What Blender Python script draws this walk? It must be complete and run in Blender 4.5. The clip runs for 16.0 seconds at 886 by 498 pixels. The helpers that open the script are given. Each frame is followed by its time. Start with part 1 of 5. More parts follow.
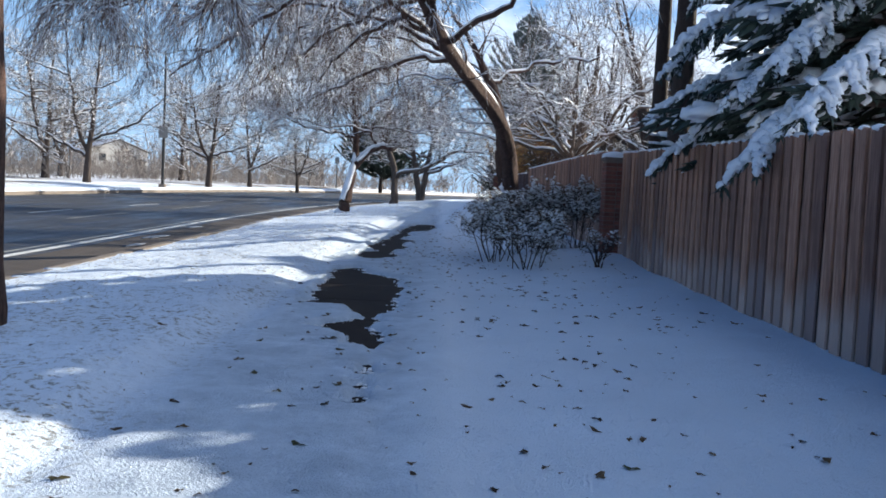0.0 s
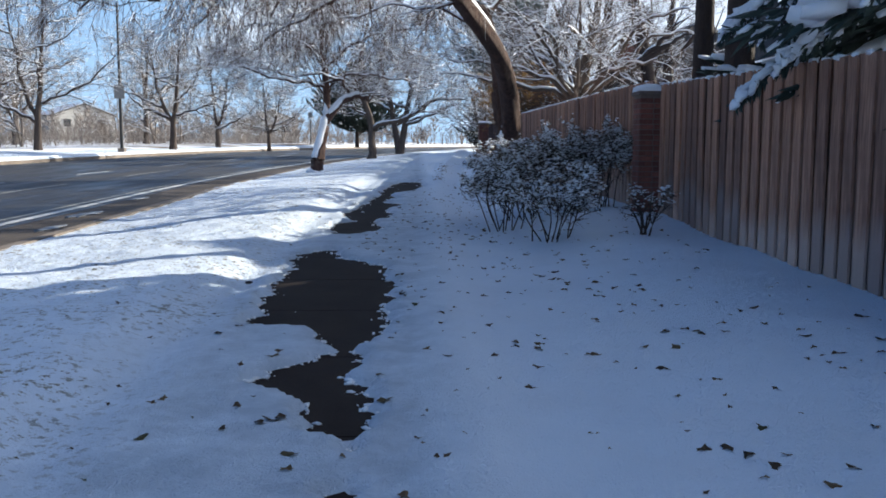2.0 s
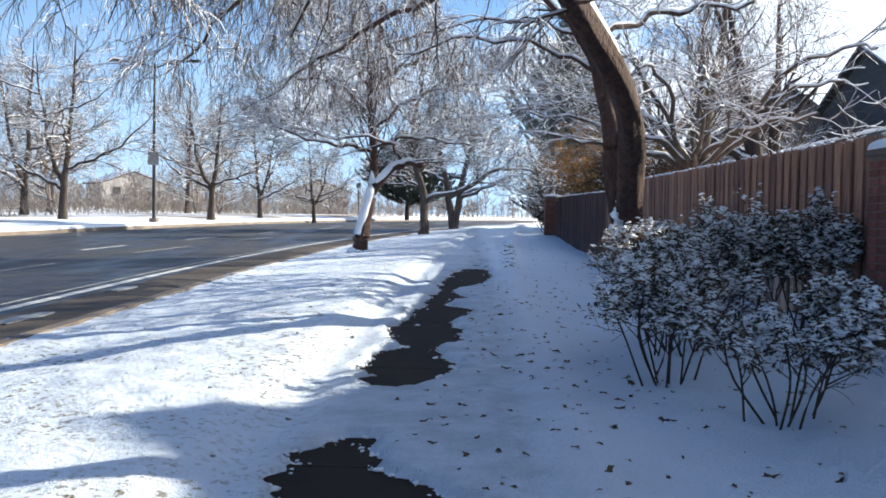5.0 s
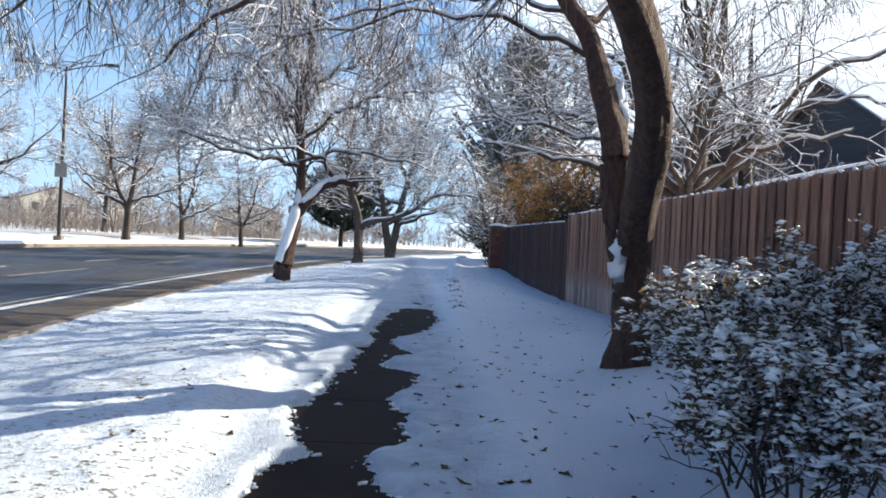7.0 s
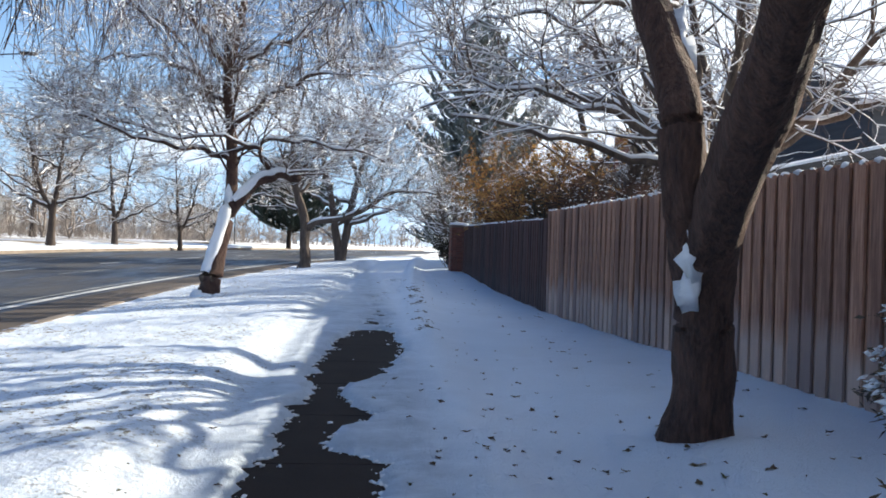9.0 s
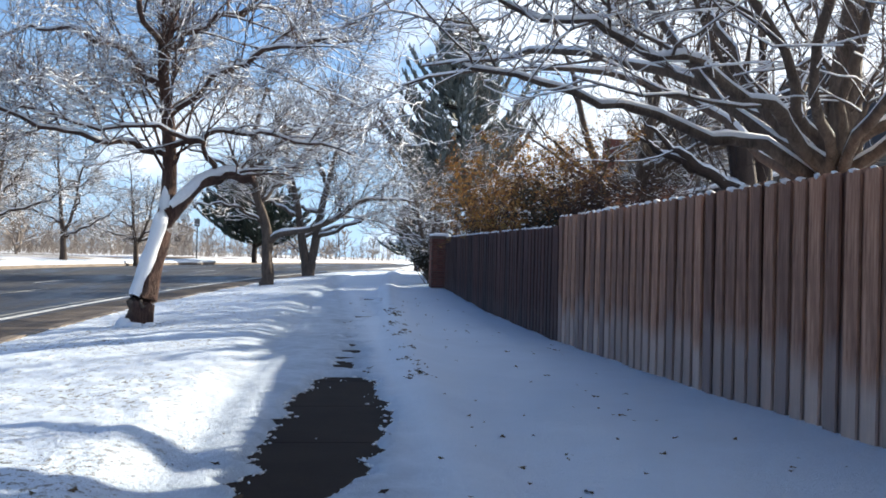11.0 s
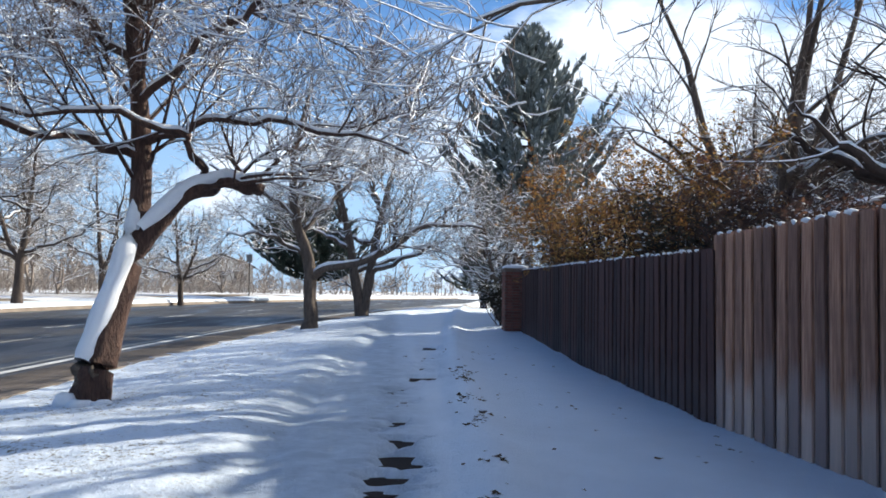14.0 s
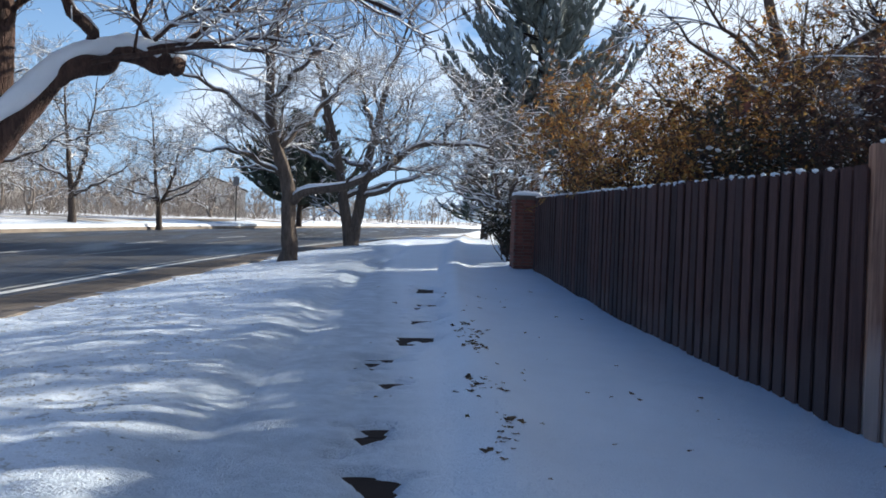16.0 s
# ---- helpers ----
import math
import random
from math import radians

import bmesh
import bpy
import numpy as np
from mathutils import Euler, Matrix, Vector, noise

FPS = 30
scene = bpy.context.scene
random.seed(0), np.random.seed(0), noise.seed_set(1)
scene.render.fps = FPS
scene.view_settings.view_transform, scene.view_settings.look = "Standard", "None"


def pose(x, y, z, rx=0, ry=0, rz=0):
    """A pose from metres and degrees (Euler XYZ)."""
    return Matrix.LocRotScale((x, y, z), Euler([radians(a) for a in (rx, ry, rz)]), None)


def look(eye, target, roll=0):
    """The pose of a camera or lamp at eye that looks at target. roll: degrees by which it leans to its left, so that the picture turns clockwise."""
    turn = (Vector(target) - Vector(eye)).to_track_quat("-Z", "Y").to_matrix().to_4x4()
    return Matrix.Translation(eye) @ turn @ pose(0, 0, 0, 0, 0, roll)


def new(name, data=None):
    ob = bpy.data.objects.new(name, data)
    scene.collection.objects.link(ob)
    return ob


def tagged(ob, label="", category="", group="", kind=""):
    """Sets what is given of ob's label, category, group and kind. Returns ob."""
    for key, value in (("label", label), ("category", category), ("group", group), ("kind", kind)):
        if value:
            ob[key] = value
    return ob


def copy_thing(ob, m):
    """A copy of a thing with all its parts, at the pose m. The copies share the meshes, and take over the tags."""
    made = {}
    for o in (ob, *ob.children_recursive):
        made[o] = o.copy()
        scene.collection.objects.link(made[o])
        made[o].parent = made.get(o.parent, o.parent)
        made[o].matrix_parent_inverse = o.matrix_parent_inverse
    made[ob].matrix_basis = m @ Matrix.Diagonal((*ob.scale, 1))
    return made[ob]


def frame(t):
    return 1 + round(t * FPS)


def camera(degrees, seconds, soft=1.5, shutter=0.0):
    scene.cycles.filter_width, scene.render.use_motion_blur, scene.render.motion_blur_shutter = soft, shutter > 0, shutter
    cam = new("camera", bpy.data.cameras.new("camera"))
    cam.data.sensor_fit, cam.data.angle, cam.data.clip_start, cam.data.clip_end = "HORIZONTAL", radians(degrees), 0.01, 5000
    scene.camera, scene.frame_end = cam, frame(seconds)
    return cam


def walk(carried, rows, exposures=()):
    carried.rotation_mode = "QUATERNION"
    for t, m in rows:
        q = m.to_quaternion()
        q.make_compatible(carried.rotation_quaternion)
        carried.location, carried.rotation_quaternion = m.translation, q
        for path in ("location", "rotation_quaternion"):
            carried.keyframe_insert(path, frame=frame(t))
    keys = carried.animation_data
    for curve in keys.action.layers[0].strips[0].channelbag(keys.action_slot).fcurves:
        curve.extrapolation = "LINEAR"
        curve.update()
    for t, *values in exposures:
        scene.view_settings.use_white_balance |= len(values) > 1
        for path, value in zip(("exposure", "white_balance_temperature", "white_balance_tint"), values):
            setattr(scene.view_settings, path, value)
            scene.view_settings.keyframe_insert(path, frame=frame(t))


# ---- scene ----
cam = camera(52.1, 16.0, soft=1.75)
METRES, EYE, TILT, LEAN, TURN = 27.44, 1.4, 0.0, 0.0, -0.3
ROWS = [
    (0.0, 0.0, 0.0, 0.0, 0.16, -3.49, -2.67),
    (0.5, -0.0027, 0.0318, 0.0005, 1.28, -3.47, -3.58),
    (1.0, -0.004, 0.0636, 0.0002, -0.38, -3.3, -1.28),
    (1.5, -0.0065, 0.0953, 0.0005, 1.33, -4.63, -0.73),
    (2.0, -0.0078, 0.1247, 0.0008, -1.24, -6.53, -0.15),
    (2.5, -0.0094, 0.1565, 0.0017, -3.61, -6.46, -3.24),
    (3.0, -0.0122, 0.187, 0.0033, 2.92, -6.65, -2.38),
    (3.5, -0.0122, 0.2181, 0.0035, -0.06, -4.95, -0.42),
    (4.0, -0.016, 0.2495, 0.0043, 2.28, -4.32, -2.79),
    (4.5, -0.0192, 0.2818, 0.0049, 0.24, -3.64, -1.26),
    (5.0, -0.0239, 0.314, 0.0051, 1.81, -2.03, -1.0),
    (7.5, -0.029, 0.4691, 0.0051, -3.36, -0.03, -3.29),
    (8.0, -0.0289, 0.499, 0.0061, -3.99, -0.35, -3.36),
    (8.5, -0.0293, 0.5286, 0.0074, -4.57, -0.25, -2.53),
    (11.0, -0.0277, 0.6867, 0.0101, -7.18, 0.8, -1.49),
    (11.5, -0.0274, 0.7164, 0.0095, -5.45, -0.65, -0.4),
    (12.0, -0.0249, 0.7478, 0.0106, -5.71, -0.53, -2.52),
    (12.5, -0.024, 0.7789, 0.0137, -3.93, 0.56, -1.39),
    (13.0, -0.0219, 0.8085, 0.015, -2.3, 0.44, -0.16),
    (13.5, -0.0198, 0.8389, 0.014, -0.16, 0.3, -1.57),
    (14.0, -0.0178, 0.8688, 0.0135, -3.23, 2.88, -0.9),
    (14.5, -0.0159, 0.9004, 0.0148, -4.11, 5.68, -0.9),
    (15.0, -0.0156, 0.9326, 0.0155, -3.62, 4.67, -0.86),
    (15.5, -0.0134, 0.9647, 0.0155, -3.94, 1.02, -0.13),
    (16.0, -0.0129, 0.9967, 0.0149, -3.45, -1.64, -2.0),
]
walk(cam, [(t, pose(0, 0, EYE, TILT, LEAN, TURN) @ pose(METRES * x, METRES * y, METRES * z, 90 + pitch, roll, yaw)) for t, x, y, z, yaw, pitch, roll in ROWS], [(0.0, 1.0, 6050, 8), (2.2, 1.0, 6100, 8), (3.2, 1.15, 6120, 8), (5.0, 1.27, 6300, 8), (8.5, 1.27, 6500, 8), (11.0, 1.2, 6440, 8), (12.5, 1.17, 6450, 8), (13.5, 1.08, 6350, 8), (14.5, 1.02, 6220, 8), (16.0, 0.87, 6150, 8)])

# ---- light ----
SUN_EL, SUN_AZ = 22.0, 29.5            # azimuth counted from +x towards +y
to_sun = Vector((math.cos(radians(SUN_EL)) * math.cos(radians(SUN_AZ)), math.cos(radians(SUN_EL)) * math.sin(radians(SUN_AZ)), math.sin(radians(SUN_EL))))
sun = new("sun", bpy.data.lights.new("sun", "SUN"))
sun.data.energy, sun.data.angle, sun.data.color = 5.0, radians(0.53), (1.0, 0.89, 0.72)
sun.matrix_world = look((0, 0, 40), Vector((0, 0, 40)) - to_sun)

world = bpy.data.worlds.new("world")
scene.world = world
world.use_nodes = True
wn, wl = world.node_tree.nodes, world.node_tree.links
sky = wn.new("ShaderNodeTexSky")
sky.sky_type, sky.sun_disc = "NISHITA", False
sky.sun_elevation, sky.sun_rotation = radians(SUN_EL), radians(90 - SUN_AZ)
sky.air_density, sky.dust_density, sky.ozone_density = 1.0, 0.1, 4.0
tc = wn.new("ShaderNodeTexCoord")
mp = wn.new("ShaderNodeMapping")
mp.inputs["Scale"].default_value = (2.4, 2.4, 4.8)
mp.inputs["Location"].default_value = (0.35, 0.1, 0.2)
cl = wn.new("ShaderNodeTexNoise")
cl.inputs["Scale"].default_value, cl.inputs["Detail"].default_value, cl.inputs["Roughness"].default_value = 1.5, 7.0, 0.55
cr = wn.new("ShaderNodeValToRGB")
cr.color_ramp.elements[0].position, cr.color_ramp.elements[1].position = 0.49, 0.61
cmix = wn.new("ShaderNodeMixRGB")
cmix.inputs[2].default_value = (10.0, 11.0, 12.6, 1)
wl.new(tc.outputs["Generated"], mp.inputs["Vector"])
wl.new(mp.outputs["Vector"], cl.inputs["Vector"])
sep = wn.new("ShaderNodeSeparateXYZ")
wl.new(tc.outputs["Generated"], sep.inputs[0])
lean = wn.new("ShaderNodeMath")
lean.operation = "MULTIPLY_ADD"
lean.inputs[1].default_value = 0.38
wl.new(sep.outputs["X"], lean.inputs[0])
wl.new(cl.outputs["Fac"], lean.inputs[2])
wl.new(lean.outputs[0], cr.inputs["Fac"])
band = wn.new("ShaderNodeMapRange")
band.interpolation_type = "SMOOTHSTEP"
band.inputs["From Min"].default_value, band.inputs["From Max"].default_value = 0.6, 0.25
band.inputs["To Min"].default_value = 0.68
wl.new(sep.outputs["Z"], band.inputs["Value"])
cover = wn.new("ShaderNodeMixRGB")
cover.blend_type = "MULTIPLY"
cover.inputs[0].default_value = 1.0
wl.new(cr.outputs["Color"], cover.inputs[1])
wl.new(band.outputs["Result"], cover.inputs[2])
wl.new(cover.outputs["Color"], cmix.inputs[0])
tint = wn.new("ShaderNodeMixRGB")
tint.blend_type = "MULTIPLY"
tint.inputs[0].default_value, tint.inputs[2].default_value = 1.0, (0.68, 1.0, 1.30, 1)
wl.new(sky.outputs["Color"], tint.inputs[1])
haze = wn.new("ShaderNodeMixRGB")
haze.inputs[2].default_value = (5.4, 7.6, 10.6, 1)
low = wn.new("ShaderNodeMapRange")
low.interpolation_type = "SMOOTHSTEP"
low.inputs["From Min"].default_value, low.inputs["From Max"].default_value = 0.40, -0.02
low.inputs["To Max"].default_value = 0.9
wl.new(sep.outputs["Z"], low.inputs["Value"])
wl.new(low.outputs["Result"], haze.inputs[0])
wl.new(tint.outputs["Color"], haze.inputs[1])
wl.new(haze.outputs["Color"], cmix.inputs[1])
wl.new(cmix.outputs["Color"], wn["Background"].inputs["Color"])
wn["Background"].inputs["Strength"].default_value = 0.052

# ---- materials ----
def material(name, rough=0.8, metal=0.0):
    m = bpy.data.materials.new(name)
    m.use_nodes = True
    b = m.node_tree.nodes["Principled BSDF"]
    b.inputs["Roughness"].default_value, b.inputs["Metallic"].default_value = rough, metal
    return m, m.node_tree.nodes, m.node_tree.links, b


def node_noise(n, l, scale, detail=4.0, rough=0.55, stretch=None, coord="Object"):
    t = n.new("ShaderNodeTexCoord")
    x = n.new("ShaderNodeTexNoise")
    x.inputs["Scale"].default_value, x.inputs["Detail"].default_value, x.inputs["Roughness"].default_value = scale, detail, rough
    if stretch:
        p = n.new("ShaderNodeMapping")
        p.inputs["Scale"].default_value = stretch
        l.new(t.outputs[coord], p.inputs["Vector"])
        l.new(p.outputs["Vector"], x.inputs["Vector"])
    else:
        l.new(t.outputs[coord], x.inputs["Vector"])
    return x.outputs["Fac"]


def node_ramp(n, l, fac, stops):
    r = n.new("ShaderNodeValToRGB")
    while len(r.color_ramp.elements) < len(stops):
        r.color_ramp.elements.new(0.5)
    for e, (p, c) in zip(r.color_ramp.elements, stops):
        e.position, e.color = p, (*c, 1) if len(c) == 3 else c
    l.new(fac, r.inputs["Fac"])
    return r.outputs["Color"]


def node_mix(n, l, fac, a, b, mode="MIX"):
    x = n.new("ShaderNodeMixRGB")
    x.blend_type = mode
    for i, v in enumerate((fac, a, b)):
        if isinstance(v, (int, float)):
            x.inputs[i].default_value = v
        elif isinstance(v, tuple):
            x.inputs[i].default_value = (*v, 1)
        else:
            l.new(v, x.inputs[i])
    return x.outputs["Color"]


def node_bump(n, l, b, height, strength, distance):
    u = n.new("ShaderNodeBump")
    u.inputs["Strength"].default_value, u.inputs["Distance"].default_value = strength, distance
    l.new(height, u.inputs["Height"])
    l.new(u.outputs["Normal"], b.inputs["Normal"])


def node_random(n, l, a, b):
    o = n.new("ShaderNodeObjectInfo")
    return node_ramp(n, l, o.outputs["Random"], [(0.0, a), (1.0, b)])


def grainy(name, a, b, scale, rough=0.85, bump=0.4, dist=0.01, stretch=None, fine=None, vary=0.0):
    """Two tones mixed by coarse and fine noise, with relief."""
    m, n, l, p = material(name, rough)
    f = node_noise(n, l, scale, 5, 0.6, stretch)
    g = node_noise(n, l, fine or scale * 9, 3, 0.6, stretch)
    c = node_mix(n, l, 0.35, node_ramp(n, l, f, [(0.3, a), (0.7, b)]), node_ramp(n, l, g, [(0.35, a), (0.65, b)]))
    if vary:
        c = node_mix(n, l, 1.0, c, node_random(n, l, (1 - vary,) * 3, (1 + vary,) * 3), "MULTIPLY")
    l.new(c, p.inputs["Base Color"])
    node_bump(n, l, p, node_mix(n, l, 0.5, f, g), bump, dist)
    return m


def make_snow(name, speckle=0.0, tint=(0.735, 0.825, 0.95)):
    """Snow with soft lumps and grains; speckle lets dead grass and soil show through thin places."""
    m, n, l, p = material(name, 0.75)
    big = node_noise(n, l, 1.1, 4, 0.6)
    mid = node_noise(n, l, 14.0, 4, 0.65)
    grain = node_noise(n, l, 70.0, 3, 0.7)
    c = node_ramp(n, l, big, [(0.3, tuple(v * 0.93 for v in tint)), (0.7, tint)])
    if speckle:
        spots = node_noise(n, l, 15.0, 6, 0.74)
        region = node_noise(n, l, 0.8, 3, 0.5)
        t = n.new("ShaderNodeTexCoord")
        x = n.new("ShaderNodeSeparateXYZ")
        l.new(t.outputs["Object"], x.inputs[0])
        zone = n.new("ShaderNodeMapRange")
        zone.inputs["From Min"].default_value, zone.inputs["From Max"].default_value = -1.3, -2.1
        l.new(x.outputs["X"], zone.inputs["Value"])
        mask = node_mix(n, l, 1.0, node_ramp(n, l, spots, [(0.66 - speckle, (0, 0, 0)), (0.72 - speckle, (1, 1, 1))]),
                        node_ramp(n, l, region, [(0.36, (0.15, 0.15, 0.15)), (0.6, (1, 1, 1))]), "MULTIPLY")
        mask = node_mix(n, l, 1.0, mask, zone.outputs["Result"], "MULTIPLY")
        soil = node_ramp(n, l, mid, [(0.35, (0.08, 0.065, 0.04)), (0.65, (0.20, 0.175, 0.11))])
        c = node_mix(n, l, mask, c, soil)
        # Blotchy darker, greyer snow colour left of the path's edge, weaker past x -2.
        thin = n.new("ShaderNodeMapRange")
        thin.inputs["From Min"].default_value, thin.inputs["From Max"].default_value = 0.15, -0.25
        l.new(x.outputs["X"], thin.inputs["Value"])
        patches = node_ramp(n, l, node_noise(n, l, 3.2, 6, 0.7), [(0.33, (0.35, 0.35, 0.35)), (0.62, (1, 1, 1))])
        path_weight = n.new("ShaderNodeMapRange")
        path_weight.inputs["From Min"].default_value, path_weight.inputs["From Max"].default_value = -2.0, -1.4
        path_weight.inputs["To Min"].default_value = 0.34
        l.new(x.outputs["X"], path_weight.inputs["Value"])
        veil = node_mix(n, l, 1.0, node_mix(n, l, 1.0, thin.outputs["Result"], patches, "MULTIPLY"), path_weight.outputs["Result"], "MULTIPLY")
        c = node_mix(n, l, veil, c, node_mix(n, l, 1.0, c, (0.60, 0.63, 0.66), "MULTIPLY"))
    l.new(c, p.inputs["Base Color"])
    if speckle:
        clods = node_noise(n, l, 8.0, 6, 0.75)
        rough = node_mix(n, l, node_mix(n, l, 1.0, zone.outputs["Result"], (0.75, 0.75, 0.75), "MULTIPLY"), node_mix(n, l, 0.45, mid, grain), node_mix(n, l, 0.4, clods, spots))
        node_bump(n, l, p, rough, 0.85, 0.06)
    else:
        node_bump(n, l, p, node_mix(n, l, 0.45, mid, grain), 0.6, 0.03)
    return m


SNOW = make_snow("snow_ground", 0.125)
SNOW_CLEAN = make_snow("snow_clumps", 0.0, (0.80, 0.83, 0.88))

def make_field():
    m, n, l, p = material("winter_field", 0.9)
    a = node_noise(n, l, 0.12, 5, 0.6, (0.5, 1.6, 1.0))
    g = node_noise(n, l, 5.0, 5, 0.7)
    grass = node_ramp(n, l, g, [(0.3, (0.10, 0.075, 0.05)), (0.7, (0.28, 0.22, 0.15))])
    l.new(node_mix(n, l, node_ramp(n, l, a, [(0.42, (0, 0, 0)), (0.5, (1, 1, 1))]), grass, (0.78, 0.8, 0.84)), p.inputs["Base Color"])
    node_bump(n, l, p, g, 0.6, 0.1)
    return m
FIELD = make_field()

def make_asphalt():
    m, n, l, p = material("wet_asphalt", 0.5)
    big = node_noise(n, l, 0.5, 4, 0.6, (1.6, 0.25, 1))
    fine = node_noise(n, l, 55, 3, 0.7)
    c = node_mix(n, l, 0.4, node_ramp(n, l, big, [(0.3, (0.018, 0.020, 0.024)), (0.7, (0.05, 0.051, 0.056))]), node_ramp(n, l, fine, [(0.3, (0.015, 0.016, 0.018)), (0.7, (0.065, 0.066, 0.07))]))
    l.new(c, p.inputs["Base Color"])
    l.new(node_ramp(n, l, big, [(0.35, (0.35, 0.35, 0.35)), (0.65, (0.75, 0.75, 0.75))]), p.inputs["Roughness"])
    node_bump(n, l, p, fine, 0.5, 0.006)
    return m
ASPHALT = make_asphalt()

def make_shoulder():
    m, n, l, p = material("dirty_gutter", 0.8)
    big = node_noise(n, l, 0.9, 5, 0.65, (2.0, 0.4, 1))
    fine = node_noise(n, l, 30, 4, 0.7)
    c = node_mix(n, l, 0.4, node_ramp(n, l, big, [(0.3, (0.02, 0.017, 0.015)), (0.55, (0.06, 0.045, 0.034)), (0.72, (0.16, 0.13, 0.105))]), node_ramp(n, l, fine, [(0.3, (0.03, 0.024, 0.02)), (0.7, (0.14, 0.11, 0.085))]))
    l.new(c, p.inputs["Base Color"])
    node_bump(n, l, p, fine, 0.6, 0.012)
    return m
SHOULDER = make_shoulder()

CONCRETE = grainy("damp_concrete", (0.014, 0.009, 0.0075), (0.034, 0.024, 0.019), 2.2, 0.8, 0.35, 0.006, fine=60)
CONCRETE.node_tree.nodes["Principled BSDF"].inputs["Specular IOR Level"].default_value = 0.15
SLUSH = grainy("dirty_slush", (0.07, 0.075, 0.085), (0.38, 0.41, 0.46), 6.0, 0.6, 0.5, 0.008, fine=40)
CURB = grainy("curb_concrete", (0.10, 0.08, 0.065), (0.24, 0.20, 0.165), 1.5, 0.85, 0.4, 0.008, fine=40)
PAINT = grainy("road_paint", (0.45, 0.45, 0.43), (0.75, 0.75, 0.73), 3.0, 0.7, 0.3, 0.004, fine=50)
PAINT_FAINT = grainy("worn_road_paint", (0.2, 0.2, 0.19), (0.5, 0.5, 0.46), 3.0, 0.7, 0.3, 0.004, fine=50)
BARK = grainy("red_brown_bark", (0.018, 0.009, 0.007), (0.125, 0.066, 0.049), 15.0, 0.92, 1.0, 0.10, (1, 1, 0.22), 50)
BARK_GREY = grainy("grey_brown_bark", (0.04, 0.028, 0.022), (0.16, 0.12, 0.095), 12.0, 0.9, 1.0, 0.05, (1, 1, 0.25), 45)
BARK_PARK = grainy("dark_park_bark", (0.022, 0.016, 0.014), (0.085, 0.062, 0.052), 10.0, 0.9, 1.0, 0.05, (1, 1, 0.25), 45)
TWIG = grainy("pale_red_brown_twigs", (0.085, 0.055, 0.043), (0.20, 0.135, 0.105), 5.0, 0.85, 0.3, 0.005, fine=30)
TWIG_DARK = grainy("dark_brown_twigs", (0.055, 0.030, 0.022), (0.155, 0.092, 0.068), 5.0, 0.85, 0.3, 0.005, fine=30)
TWIG_GREY = grainy("pale_grey_twigs", (0.15, 0.12, 0.10), (0.31, 0.26, 0.22), 5.0, 0.85, 0.3, 0.005, fine=30)
BARK_DARK = grainy("dark_pine_bark", (0.02, 0.013, 0.011), (0.06, 0.04, 0.033), 8.0, 0.9, 1.0, 0.03, (1, 1, 0.25), 45)
CUT_WOOD = grainy("bare_rotten_wood", (0.03, 0.022, 0.018), (0.16, 0.12, 0.09), 9.0, 0.9, 1.0, 0.02, fine=40)
NEEDLE = grainy("blue_green_needles", (0.010, 0.020, 0.016), (0.045, 0.07, 0.055), 3.0, 0.7, 0.3, 0.01, fine=25)
NEEDLE_FAR = grainy("grey_green_needles", (0.075, 0.09, 0.086), (0.23, 0.255, 0.235), 3.0, 0.8, 0.3, 0.01, fine=25)
BRUSH = grainy("dry_brush", (0.14, 0.115, 0.098), (0.32, 0.275, 0.24), 1.2, 0.9, 0.3, 0.02, fine=12)
BRICK = grainy("dark_red_brick", (0.10, 0.035, 0.028), (0.23, 0.085, 0.06), 5.0, 0.9, 0.6, 0.006, fine=50, vary=0.3)
MORTAR = grainy("mortar", (0.10, 0.075, 0.065), (0.19, 0.15, 0.13), 6.0, 0.95, 0.5, 0.006, fine=60)
METAL_DARK = grainy("dark_painted_metal", (0.012, 0.012, 0.013), (0.03, 0.03, 0.032), 5.0, 0.5, 0.1, 0.002)
METAL_GREY = grainy("weathered_metal", (0.16, 0.16, 0.16), (0.26, 0.26, 0.26), 5.0, 0.55, 0.1, 0.002)
SHINGLE = grainy("dark_shingle", (0.035, 0.033, 0.033), (0.085, 0.08, 0.078), 3.0, 0.9, 0.5, 0.01, (1, 1, 4), 20)
SIDING = grainy("dark_grey_siding", (0.045, 0.045, 0.05), (0.08, 0.08, 0.085), 1.0, 0.8, 0.2, 0.01, (0.3, 0.3, 8))
SIDING_PALE = grainy("pale_siding", (0.42, 0.39, 0.35), (0.58, 0.55, 0.5), 1.0, 0.8, 0.2, 0.01, (0.3, 0.3, 8))
CAR_PAINT = material("dark_red_car_paint", 0.3)[0]
CAR_PAINT.node_tree.nodes["Principled BSDF"].inputs["Base Color"].default_value = (0.035, 0.012, 0.012, 1)
RUBBER = material("tyre_rubber", 0.85)[0]
RUBBER.node_tree.nodes["Principled BSDF"].inputs["Base Color"].default_value = (0.015, 0.015, 0.016, 1)
GLASS_DARK = material("dark_window_glass", 0.08)[0]
GLASS_DARK.node_tree.nodes["Principled BSDF"].inputs["Base Color"].default_value = (0.02, 0.025, 0.03, 1)
LENS_RED = material("red_lens", 0.3)[0]
LENS_RED.node_tree.nodes["Principled BSDF"].inputs["Base Color"].default_value = (0.25, 0.01, 0.01, 1)


